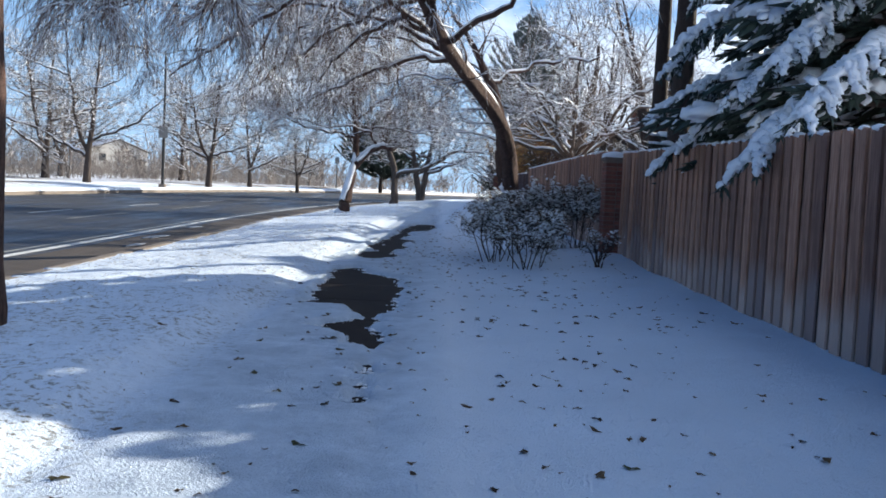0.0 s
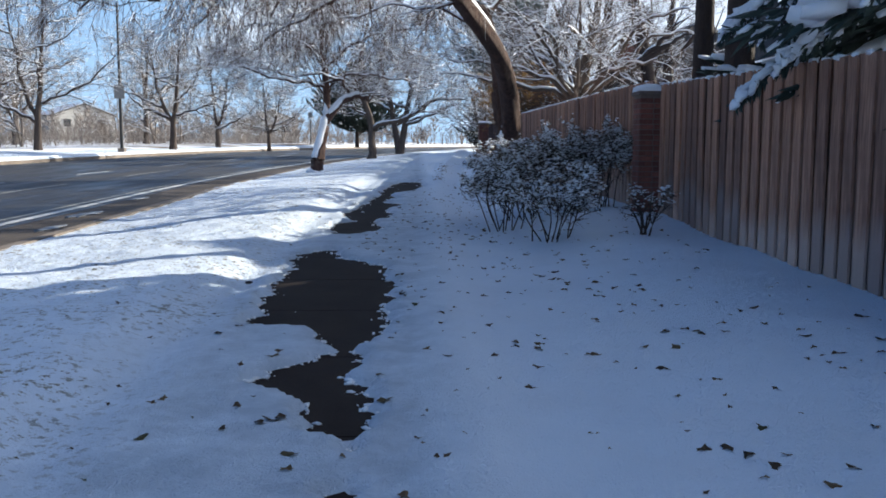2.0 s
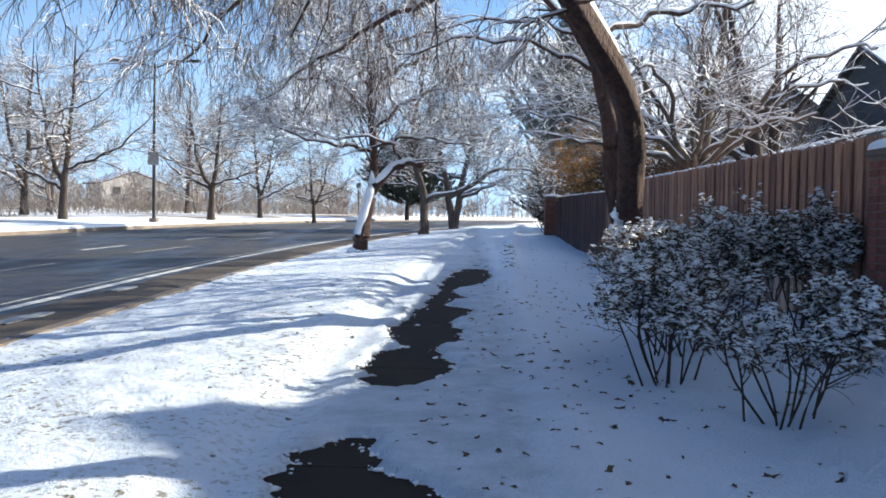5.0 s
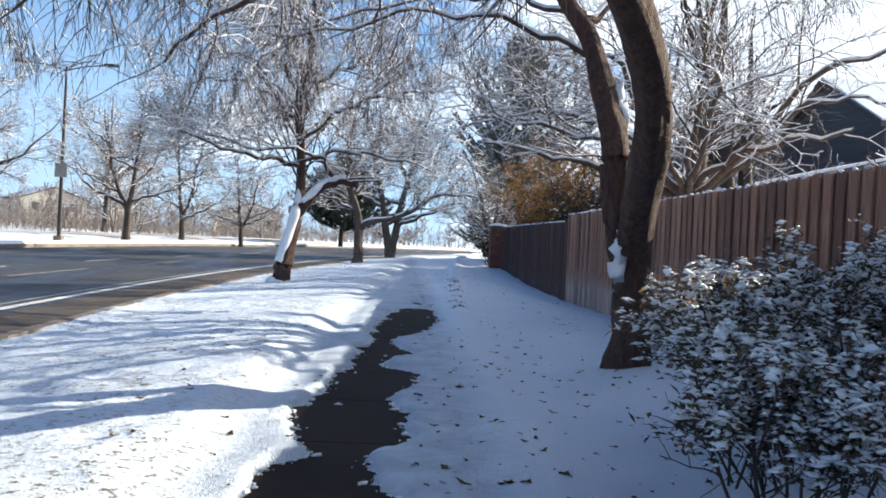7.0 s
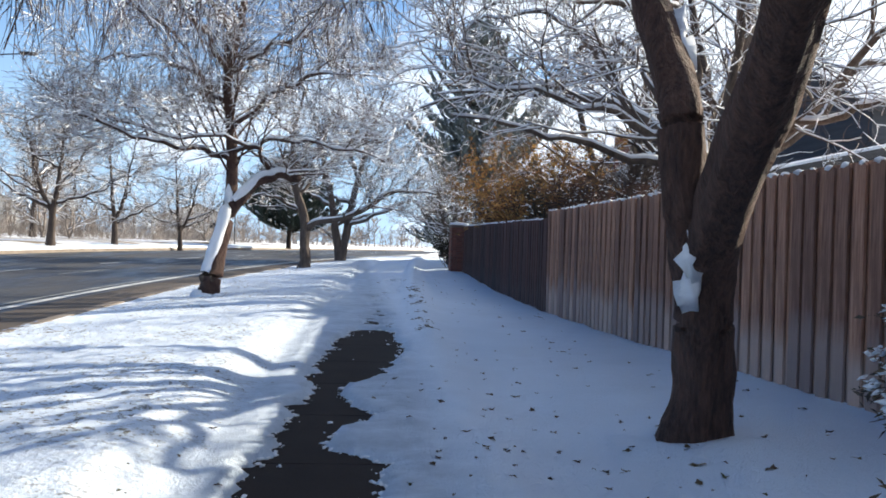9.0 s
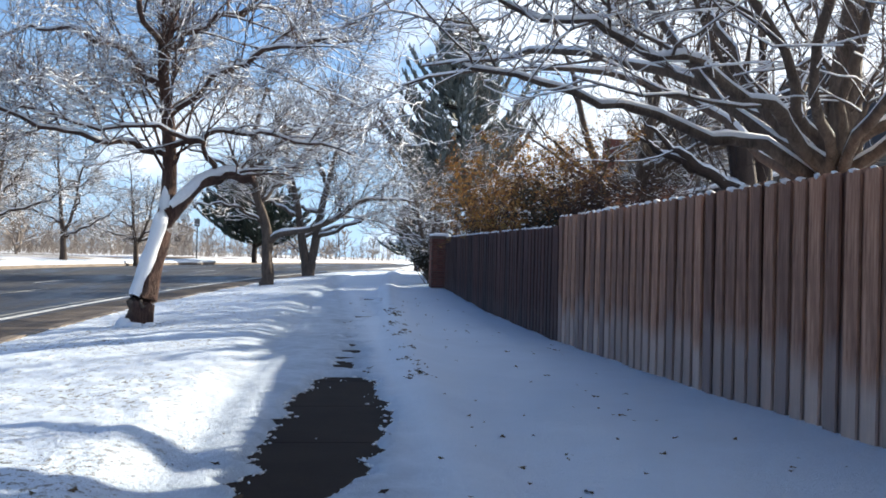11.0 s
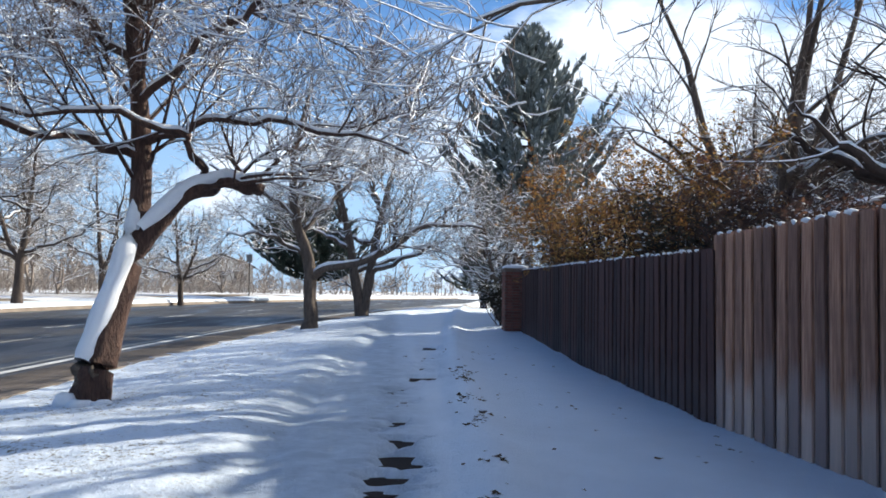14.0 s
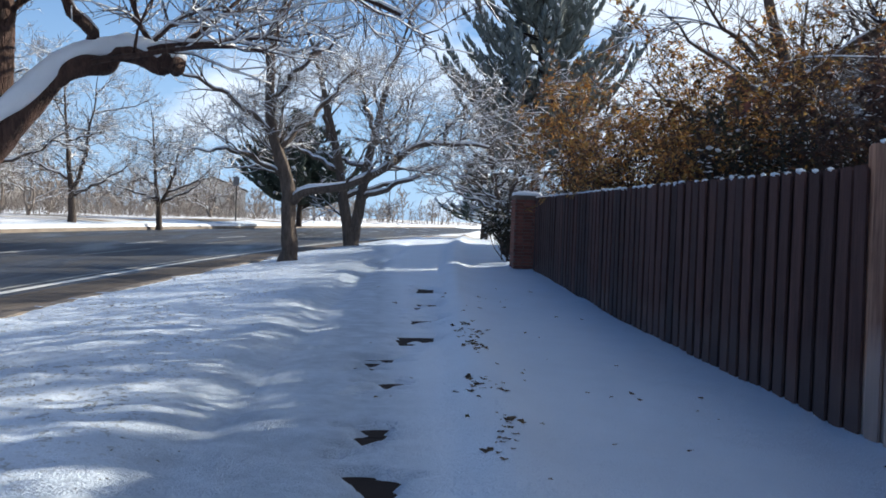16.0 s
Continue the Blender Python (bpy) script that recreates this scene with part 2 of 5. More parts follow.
def make_picket(name, a, b, grey):
    """Weathered boards: long grain, tone varying from board to board, grey bleaching near the foot with a ragged edge."""
    m, n, l, p = material(name, 0.88)
    grain = node_noise(n, l, 26, 5, 0.65, (1.0, 1.0, 0.06))
    blot = node_noise(n, l, 2.4, 4, 0.6, (1, 1, 0.5))
    c = node_mix(n, l, 0.45, node_ramp(n, l, grain, [(0.38, a), (0.64, b)]), node_ramp(n, l, blot, [(0.32, a), (0.66, b)]))
    o = n.new("ShaderNodeObjectInfo")
    t = n.new("ShaderNodeTexCoord")
    s = n.new("ShaderNodeSeparateXYZ")
    l.new(t.outputs["Object"], s.inputs[0])
    add = n.new("ShaderNodeMath"); add.operation = "MULTIPLY_ADD"
    l.new(o.outputs["Random"], add.inputs[0]); add.inputs[1].default_value = 0.35
    l.new(s.outputs["Z"], add.inputs[2])
    add2 = n.new("ShaderNodeMath"); add2.operation = "MULTIPLY_ADD"
    l.new(blot, add2.inputs[0]); add2.inputs[1].default_value = 0.5
    l.new(add.outputs[0], add2.inputs[2])
    mask = node_ramp(n, l, add2.outputs[0], [(0.75, (1, 1, 1)), (1.0, (0, 0, 0))])
    c = node_mix(n, l, node_mix(n, l, 1.0, mask, (0.75, 0.75, 0.75), "MULTIPLY"), c, grey)
    c = node_mix(n, l, 1.0, c, node_random(n, l, (0.55, 0.5, 0.52), (1.3, 1.2, 1.12)), "MULTIPLY")
    l.new(c, p.inputs["Base Color"])
    node_bump(n, l, p, grain, 0.5, 0.008)
    return m
PICKET = make_picket("weathered_cedar", (0.11, 0.053, 0.036), (0.49, 0.30, 0.21), (0.41, 0.345, 0.315))
PICKET_DARK = make_picket("dark_stained_cedar", (0.034, 0.015, 0.014), (0.098, 0.050, 0.044), (0.085, 0.058, 0.055))


def leafy(name, stops):
    m, n, l, p = material(name, 0.7)
    g = n.new("ShaderNodeNewGeometry")
    c = node_ramp(n, l, g.outputs["Random Per Island"], stops)
    l.new(c, p.inputs["Base Color"])
    thin = n.new("ShaderNodeBsdfTranslucent")
    l.new(c, thin.inputs["Color"])
    both = n.new("ShaderNodeMixShader")
    both.inputs[0].default_value = 0.5
    l.new(p.outputs[0], both.inputs[1])
    l.new(thin.outputs[0], both.inputs[2])
    l.new(both.outputs[0], n["Material Output"].inputs["Surface"])
    return m
LEAF_SHRUB = leafy("shrub_leaves", [(0.0, (0.04, 0.033, 0.03)), (0.5, (0.085, 0.07, 0.055)), (0.8, (0.11, 0.095, 0.06)), (1.0, (0.19, 0.105, 0.055))])
LEAF_ORANGE = leafy("orange_brown_leaves", [(0.0, (0.03, 0.02, 0.016)), (0.25, (0.10, 0.05, 0.03)), (0.5, (0.32, 0.14, 0.045)), (0.75, (0.25, 0.19, 0.065)), (1.0, (0.62, 0.33, 0.10))])
LEAF_DEAD = leafy("fallen_leaves", [(0.0, (0.045, 0.03, 0.02)), (0.5, (0.10, 0.065, 0.04)), (0.8, (0.16, 0.11, 0.06)), (1.0, (0.07, 0.075, 0.035))])
LEAF_GRASS = leafy("dead_grass_tips", [(0.0, (0.05, 0.042, 0.026)), (0.5, (0.12, 0.10, 0.06)), (1.0, (0.22, 0.19, 0.12))])
LEAF_BROWN = leafy("dark_brown_leaves", [(0.0, (0.022, 0.013, 0.014)), (0.6, (0.055, 0.032, 0.030)), (1.0, (0.13, 0.07, 0.045))])
LEAF_DARK = leafy("dark_evergreen_leaves", [(0.0, (0.012, 0.014, 0.012)), (0.6, (0.03, 0.035, 0.027)), (1.0, (0.06, 0.055, 0.04))])

# ---- mesh helpers ----
def mesh_object(name, verts, faces, mats, parent=None, label="", smooth=False, slots=None):
    me = bpy.data.meshes.new(name)
    me.from_pydata(verts.tolist() if hasattr(verts, "tolist") else verts, [], faces.tolist() if hasattr(faces, "tolist") else faces)
    for m in mats if isinstance(mats, (list, tuple)) else [mats]:
        me.materials.append(m)
    if slots is not None:
        me.polygons.foreach_set("material_index", np.asarray(slots, dtype=np.int32))
    if smooth:
        me.polygons.foreach_set("use_smooth", np.ones(len(me.polygons), dtype=bool))
    me.update()
    ob = new(name, me)
    if parent:
        ob.parent = parent
    if label:
        tagged(ob, label)
    return ob


def part(name, bm, mat, parent=None, label="", smooth=False):
    me = bpy.data.meshes.new(name)
    bmesh.ops.recalc_face_normals(bm, faces=bm.faces)
    bm.to_mesh(me)
    bm.free()
    me.materials.append(mat)
    if smooth:
        me.polygons.foreach_set("use_smooth", np.ones(len(me.polygons), dtype=bool))
    ob = new(name, me)
    if parent:
        ob.parent = parent
    if label:
        tagged(ob, label)
    return ob


def box(bm, x0, x1, y0, y1, z0, z1, bevel=0.0):
    r = bmesh.ops.create_cube(bm, size=1, matrix=Matrix.LocRotScale(((x0 + x1) / 2, (y0 + y1) / 2, (z0 + z1) / 2), None, (x1 - x0, y1 - y0, z1 - z0)))
    if bevel:
        es = list({e for v in r["verts"] for e in v.link_edges})
        bmesh.ops.bevel(bm, geom=es, offset=bevel, segments=1, affect="EDGES")


def boxed(*a, **k):
    bm = bmesh.new()
    box(bm, *a, **k)
    return bm


def prism(bm, outline, y0, y1):
    """An outline in x and z, drawn out along y."""
    a = [bm.verts.new((x, y0, z)) for x, z in outline]
    b = [bm.verts.new((x, y1, z)) for x, z in outline]
    bm.faces.new(a); bm.faces.new(b[::-1])
    for i in range(len(a)):
        j = (i + 1) % len(a)
        bm.faces.new((a[i], b[i], b[j], a[j]))


def unit(v):
    return v / np.maximum(np.linalg.norm(v, axis=-1, keepdims=True), 1e-9)


def tubes(P, R, k, snow=False):
    """Tapered tubes along polylines P (B, n, 3) with radii R (B, n), as verts and quads. snow: the ridge that lies on top instead."""
    B, n, _ = P.shape
    T = unit(np.gradient(P, axis=1))
    ref = np.zeros_like(T); ref[..., 2] = 1
    ref[np.abs(T[..., 2]) > 0.95] = (1, 0, 0)
    S = unit(np.cross(T, ref))
    U = np.cross(S, T)
    C = P
    if snow:
        flat = np.sqrt(np.clip(1 - np.abs(T[..., 2]), 0.02, 1))
        C = P + U * (R * 0.75)[..., None]
        R = (R * 0.74 + 0.0075) * flat
    a = np.arange(k) * 2 * np.pi / k + np.pi / 2
    V = C[:, :, None] + R[:, :, None, None] * (np.cos(a)[None, None, :, None] * S[:, :, None] + np.sin(a)[None, None, :, None] * U[:, :, None])
    idx = np.arange(B * n * k).reshape(B, n, k)
    nx = np.roll(idx, -1, axis=2)
    F = np.stack([idx[:, :-1], nx[:, :-1], nx[:, 1:], idx[:, 1:]], axis=-1).reshape(-1, 4)
    return V.reshape(-1, 3), F


def join(pieces):
    V, F, o = [], [], 0
    for v, f in pieces:
        V.append(v); F.append(f + o); o += len(v)
    return np.concatenate(V), np.concatenate(F)


def smooth_line(points, n):
    """A Catmull-Rom line through hand-set points, each (x, y, z, r), as n points and radii."""
    p = np.array(points, dtype=float)
    q = np.vstack([2 * p[0] - p[1], p, 2 * p[-1] - p[-2]])
    out = []
    for s in np.linspace(0, len(p) - 1 - 1e-6, n):
        i, f = int(s), s - int(s)
        a, b, c, d = q[i], q[i + 1], q[i + 2], q[i + 3]
        out.append(0.5 * (2 * b + (c - a) * f + (2 * a - 5 * b + 4 * c - d) * f * f + (3 * b - a - 3 * c + d) * f ** 3))
    out = np.array(out)
    return out[:, :3], np.maximum(out[:, 3], 0.003)


def grow(rng, P, R, count, length, angle=(30, 65), rise=0.0, n=5, wobble=0.25, start=0.25, shrink=0.55, least=0.004, most=9.0, taper=0.35, droop=0.0):
    """Children of the polylines P: count for each on average, leaving at an angle, bent by rise (up) and droop (down towards the tip)."""
    B, m, _ = P.shape
    N = max(1, int(B * count))
    w = np.linalg.norm(np.diff(P, axis=1), axis=2).sum(1)
    who = rng.choice(B, N, p=w / w.sum())
    s = start + (1 - start) * rng.random(N) ** 0.8
    f = s * (m - 1)
    i = np.minimum(f.astype(int), m - 2)
    f = (f - i)[:, None]
    p = P[who, i] * (1 - f) + P[who, i + 1] * f
    r = R[who, i] * (1 - f[:, 0]) + R[who, i + 1] * f[:, 0]
    t = unit(P[who, i + 1] - P[who, i])
    q = unit(np.cross(t, rng.normal(size=(N, 3))))
    a = np.radians(rng.uniform(*angle, N))[:, None]
    d = unit(t * np.cos(a) + q * np.sin(a) + np.array((0, 0, rise)))
    L = length * rng.uniform(0.55, 1.3, N) * (1.15 - 0.5 * s)
    r0 = np.clip(r * shrink * rng.uniform(0.75, 1.1, N), least, most)
    out, rad, step = [p], [r0], L[:, None] / (n - 1)
    for j in range(1, n):
        d = unit(d + rng.normal(size=(N, 3)) * wobble + np.array((0, 0, -droop * j / n)))
        p = p + d * step
        out.append(p)
        rad.append(np.maximum(r0 * (1 - (1 - taper) * j / (n - 1)), least * 0.6))
    return np.stack(out, 1), np.stack(rad, 1)


def scatter(base_v, base_f, places, turns, sizes):
    """Copies of one small shape at places, with rotation matrices turns (N, 3, 3) and sizes (N,) or (N, 3)."""
    sizes = np.asarray(sizes, dtype=float)
    if sizes.ndim == 1:
        sizes = sizes[:, None]
    v = np.einsum("nij,nkj->nki", turns, base_v[None] * sizes[:, None, :]) + places[:, None]
    f = base_f[None] + (np.arange(len(places)) * len(base_v))[:, None, None]
    return v.reshape(-1, 3), f.reshape(-1, base_f.shape[1])


def turns_random(rng, N, tilt=3.2):
    """Random rotations: any yaw, then a tilt of up to so many radians."""
    a, b, c = rng.uniform(0, 2 * np.pi, N), rng.uniform(-tilt, tilt, N), rng.uniform(-tilt, tilt, N)
    z, o = np.zeros(N), np.ones(N)
    Z = np.stack([np.stack([np.cos(a), -np.sin(a), z], -1), np.stack([np.sin(a), np.cos(a), z], -1), np.stack([z, z, o], -1)], 1)
    X = np.stack([np.stack([o, z, z], -1), np.stack([z, np.cos(b), -np.sin(b)], -1), np.stack([z, np.sin(b), np.cos(b)], -1)], 1)
    Y = np.stack([np.stack([np.cos(c), z, np.sin(c)], -1), np.stack([z, o, z], -1), np.stack([-np.sin(c), z, np.cos(c)], -1)], 1)
    return Z @ X @ Y


def turns_along(D, rng):
    """Rotations that lay x along the directions D."""
    x = unit(D)
    r = unit(np.cross(x, np.array((0.0, 0.0, 1.0)) + rng.normal(size=x.shape) * 0.35))
    return np.stack([x, r, np.cross(x, r)], axis=2)


LEAF_V = np.array([(0, 0, 0), (0.5, 0.17, 0.05), (1, 0, -0.05), (0.5, -0.17, 0.05)], dtype=float)
LEAF_F = np.array([(0, 2, 1), (0, 3, 2)])
SPRAY_V = np.array([(0, 0, 0), (0.35, 0.22, 0.02), (0.62, 0.13, -0.03), (1, 0, -0.1), (0.62, -0.13, -0.03), (0.35, -0.22, 0.02), (0.4, 0, 0.09), (0.4, 0, -0.08)], dtype=float)
SPRAY_F = np.array([(0, 1, 6), (1, 2, 6), (2, 3, 6), (3, 4, 6), (4, 5, 6), (5, 0, 6), (1, 0, 7), (2, 1, 7), (3, 2, 7), (4, 3, 7), (5, 4, 7), (0, 5, 7)])


def lump(seed, sub=1, rough=0.25):
    """A small uneven clump."""
    bm = bmesh.new()
    bmesh.ops.create_icosphere(bm, subdivisions=sub, radius=1.0)
    v = np.array([v.co[:] for v in bm.verts])
    f = np.array([[w.index for w in q.verts] for q in bm.faces])
    bm.free()
    k = np.array([1 + rough * noise.noise(Vector(p) * 1.7 + Vector((seed * 7.1, 0, 0))) * 2 for p in v])
    return v * k[:, None], f
LUMP_V, LUMP_F = lump(3)
OCT_V = np.array([(1, 0, 0), (-1, 0, 0), (0, 1, 0), (0, -1, 0), (0, 0, 1), (0, 0, -0.6)], dtype=float)
OCT_F = np.array([(0, 2, 4), (2, 1, 4), (1, 3, 4), (3, 0, 4), (2, 0, 5), (1, 2, 5), (3, 1, 5), (0, 3, 5)])

# ---- the lie of the land ----
def smooth(a, b, x):
    t = np.clip((np.asarray(x, dtype=float) - a) / (b - a), 0, 1)
    return t * t * (3 - 2 * t)


def slope(y):
    """The street climbs gently, then levels out."""
    y = np.asarray(y, dtype=float)
    return np.where(y < -30, -0.435, np.where(y < 62, 0.0145 * y, 0.899 + 0.35 * (1 - np.exp(-np.maximum(y - 62, 0) * 0.0145 / 0.35))))


def shift(y):
    """How far the street has swung to +x."""
    y = np.asarray(y, dtype=float)
    return np.where(y < 25, 0, np.where(y < 70, 0.0028 * (np.clip(y, 25, 70) - 25) ** 2, 5.67 + 0.252 * (y - 70)))


LINE, CURB_X, FAR_CURB = -6.9, -5.25, -19.6


def fence_rise(y):
    return np.interp(y, [-10, 9, 14, 16, 22, 28, 34, 40, 48, 60], [0.12, 0.14, 0.17, 0.25, 0.17, 0.02, -0.08, -0.07, 0.15, 0.2])


def walk_right(y):
    y = np.asarray(y, dtype=float)
    return -0.42 + 0.0009 * np.maximum(y - 8, 0) ** 2


def wave(x, y, f, s):
    """Cheap smooth noise from sums of sines, about -1 to 1."""
    rng = np.random.default_rng(s)
    out = 0
    for i in range(7):
        a = rng.uniform(0, 2 * np.pi)
        k = f * rng.uniform(0.5, 1.8)
        out = out + np.sin(k * (x * np.cos(a) + y * np.sin(a)) + rng.uniform(0, 6.28))
    return out / 3.5


# bared stretches of the footpath: y, and the shares of its width between which it is bare there
BARE = [(5.5, 0.97, 0.97), (5.7, 0.93, 1.02), (6.1, 0.9, 0.98), (6.25, 0.97, 0.93), (6.4, 0.89, 1.0), (6.8, 0.89, 0.99), (6.95, 1.0, 0.9), (7.3, 1.0, 0.9), (7.45, 0.82, 0.99), (8.0, 0.72, 0.96), (8.3, 0.46, 0.95), (8.6, 0.48, 0.93),
        (8.95, 0.66, 0.92), (9.1, 0.76, 0.86), (9.2, 0.72, 0.9), (9.65, 0.6, 0.97), (9.8, 0.24, 1.0), (10.4, 0.2, 1.02), (11.6, 0.15, 0.98), (12.8, 0.12, 0.9), (13.2, 0.09, 0.72), (13.35, 0.09, 0.52), (13.7, 0.09, 0.42), (14.1, 0.24, 0.34), (14.2, 0.6, 0.2)]
BARE_B = [(15.4, 0.5, 0.25), (15.55, 0.24, 0.42), (15.85, 0.14, 0.64), (16.4, 0.1, 0.7), (16.9, 0.11, 0.72), (17.4, 0.2, 0.62), (17.7, 0.28, 0.56), (18.05, 0.2, 0.76), (18.5, 0.12, 0.74), (19.0, 0.08, 0.74), (19.4, 0.14, 0.67), (19.85, 0.18, 0.7), (20.3, 0.18, 0.8), (20.7, 0.22, 0.85),
          (21.1, 0.25, 0.8), (21.35, 0.26, 0.52), (21.9, 0.27, 0.57), (22.45, 0.27, 0.78), (22.8, 0.29, 0.69), (23.3, 0.34, 0.54), (23.7, 0.34, 0.56), (24.2, 0.26, 0.77), (24.8, 0.28, 0.88), (25.6, 0.3, 1.0), (27.0, 0.34, 1.02), (28.3, 0.43, 0.96), (28.75, 0.5, 0.9), (28.85, 0.8, 0.7)]
# thin places farther on, where only streaks show through: from y, to y, shares of the width
STREAKS = [(29.5, 29.95, 0.58, 0.8), (30.3, 31.35, 0.64, 0.85), (31.7, 32.1, 0.72, 0.84), (32.6, 33.0, 0.62, 0.72), (34.3, 34.7, 0.6, 0.76), (35.2, 35.6, 0.45, 0.6), (35.7, 36.0, 0.68, 0.8),
           (36.6, 37.4, 0.72, 1.0), (38.1, 39.0, 0.79, 1.04), (39.2, 39.8, 0.82, 1.0), (40.1, 41.3, 0.8, 1.05), (42.3, 43.4, 0.76, 1.02)]


def melt(x, y):
    """Above 0 where the path is bare."""
    w = 1.28
    s = (x - (walk_right(y) - w)) / w
    streak = wave(x * 0.22, y, 30.0, 6)
    edge = 0.035 * wave(x * 0.6, y, 5.5, 5) + 0.05 * wave(x * 0.25, y, 15.0, 15) + 0.055 * streak
    best = np.full(np.shape(x), -1.0)
    for table in (BARE, BARE_B):
        ys, a, b = np.array(table).T
        inside = np.minimum(y - ys[0], ys[-1] - y) * 3
        d = np.minimum(np.minimum(s - np.interp(y, ys, a), np.interp(y, ys, b) - s) * w, inside)
        best = np.maximum(best, d + 0.05 + edge)
    for y0, y1, a, b in STREAKS:
        d = np.minimum(np.minimum(s - a, b - s) * w, np.minimum(y - y0, y1 - y) * 0.4)
        best = np.maximum(best, np.minimum(d, 0.05) + 0.06 + 0.11 * streak)
    return best


def terrain(x, y):
    """Height of the snow or ground."""
    x, y = np.asarray(x, dtype=float), np.asarray(y, dtype=float)
    u = x - shift(y)
    z = slope(y)
    edge = walk_right(y)
    z = z + smooth(0.5, 2.9, x) * fence_rise(y) * smooth(70, 55, y)
    z = z + (0.05 + 0.085 * smooth(22, 34, y)) * np.exp(-((x - edge - 0.4) / 0.28) ** 2)
    left = edge - 1.28
    z = z + 0.10 * smooth(0.05, 0.6, left - x) * smooth(CURB_X - 0.05, CURB_X + 3.0, u) - 0.04 * smooth(1.2, 3.5, left - x)
    z = z + (0.016 * wave(x, y, 2.1, 1) + 0.008 * wave(x, y, 6.0, 2) + 0.004 * wave(x, y, 17.0, 8)) * smooth(140, 60, np.abs(y))
    z = z + 0.014 * wave(x, y, 1.3, 3) * smooth(-1.8, -2.6, x) + (0.010 * wave(x, y, 11.0, 4) + 0.006 * wave(x, y, 24.0, 14) + 0.003 * wave(x, y, 38.0, 16)) * smooth(-1.6, -2.2, x)
    on_walk = smooth(left - 0.1, left + 0.15, x) * smooth(edge + 0.2, edge, x)
    z = z + on_walk * (0.028 - 0.6 * (z - slope(y))) + on_walk * 0.007 * wave(x, y, 9.0, 9)
    m = melt(x, y)
    bare = smooth(-0.03, 0.08, m)
    z = z * (1 - bare) + (slope(y) - 0.06) * bare
    road = (u < CURB_X) & (u > FAR_CURB)
    z = np.where(road, slope(y) - 0.2, z)
    far = u <= FAR_CURB
    z = np.where(far, slope(y) + 0.08 + 0.25 * smooth(0, 4, FAR_CURB - u) + 0.05 * wave(x, y, 0.7, 11) + 1.6 * smooth(25, 130, FAR_CURB - u), z)
    return z


def ground_z(x, y):
    return float(terrain(np.array([x]), np.array([y]))[0])


def make_ground():
    us = np.concatenate([[-900, -500, -300, -200, -150, -120], np.arange(-100, -26, 4.0), np.arange(-26, FAR_CURB, 0.8), [FAR_CURB - 0.01, FAR_CURB + 0.01], np.arange(-15, CURB_X - 0.5, 3.0),
                         [CURB_X - 0.01, CURB_X + 0.01], np.arange(CURB_X + 0.1, -2.2, 0.085), np.arange(-2.2, 0.5, 0.045), np.arange(0.5, 3.4, 0.11), np.arange(3.4, 12, 0.7), np.arange(12, 60, 6.0), [80, 120, 200, 300, 500, 900]])
    ys = np.concatenate([[-900, -500, -300, -200, -120, -80, -50, -30], np.arange(-20, 0, 1.0), np.arange(0, 3, 0.15), np.arange(3, 14.2, 0.05), np.arange(14.2, 30, 0.07), np.arange(30, 43.6, 0.055), np.arange(43.6, 64, 0.25), np.arange(64, 120, 1.5), np.arange(120, 200, 8.0), [220, 260, 320, 400, 550, 900]])
    U, Y = np.meshgrid(us, ys)
    w = np.clip((40 - U) / (40 - CURB_X), 0, 1)
    X = U + np.where(U <= CURB_X + 0.02, 1, w) * shift(Y) * (np.abs(U) < 150)
    Z = terrain(X, Y)
    # the columns beside the curbs keep their own level
    Z = np.where((U > FAR_CURB) & (U < CURB_X), slope(Y) - 0.2, Z)
    nx, ny = len(us), len(ys)
    V = np.stack([X, Y, Z], -1).reshape(-1, 3)
    i = np.arange(nx * ny).reshape(ny, nx)
    F = np.stack([i[:-1, :-1], i[:-1, 1:], i[1:, 1:], i[1:, :-1]], -1)
    um = np.broadcast_to((us[:-1] + us[1:]) / 2, (ny - 1, nx - 1))
    ym = np.broadcast_to(((ys[:-1] + ys[1:]) / 2)[:, None], (ny - 1, nx - 1))
    slot = np.where(um < FAR_CURB - 2.2, 1, 0)
    slot = np.where((ym > 75) & (um > CURB_X), 1, slot)
    ob = mesh_object("ground", V, F.reshape(-1, 4), [SNOW, FIELD], smooth=True, slots=slot.reshape(-1))
    tagged(ob, "snow-covered ground with thin trodden snow and bare patches", "ground", kind="structure")


def strip(name, u0, u1, y0, y1, top, mat, label, category, thick=0.0, step=1.0, kind="structure", crown=0.0):
    """A band that follows the street between two offsets."""
    ys = np.arange(y0, y1 + step / 2, step)
    rows = []
    for u, dz in ((u0, -thick), (u0, 0), (u1, 0), (u1, -thick)) if thick else ((u0, 0), ((u0 + u1) / 2, crown), (u1, 0)):
        rows.append(np.stack([u + shift(ys), ys, slope(ys) + top + dz], -1))
    k, n = len(rows), len(ys)
    V = np.stack(rows, 1).reshape(-1, 3)
    i = np.arange(n * k).reshape(n, k)
    F = np.stack([i[:-1, :-1], i[:-1, 1:], i[1:, 1:], i[1:, :-1]], -1).reshape(-1, 4)
    ob = mesh_object(name, V, F, mat)
    return tagged(ob, label, category, kind=kind)


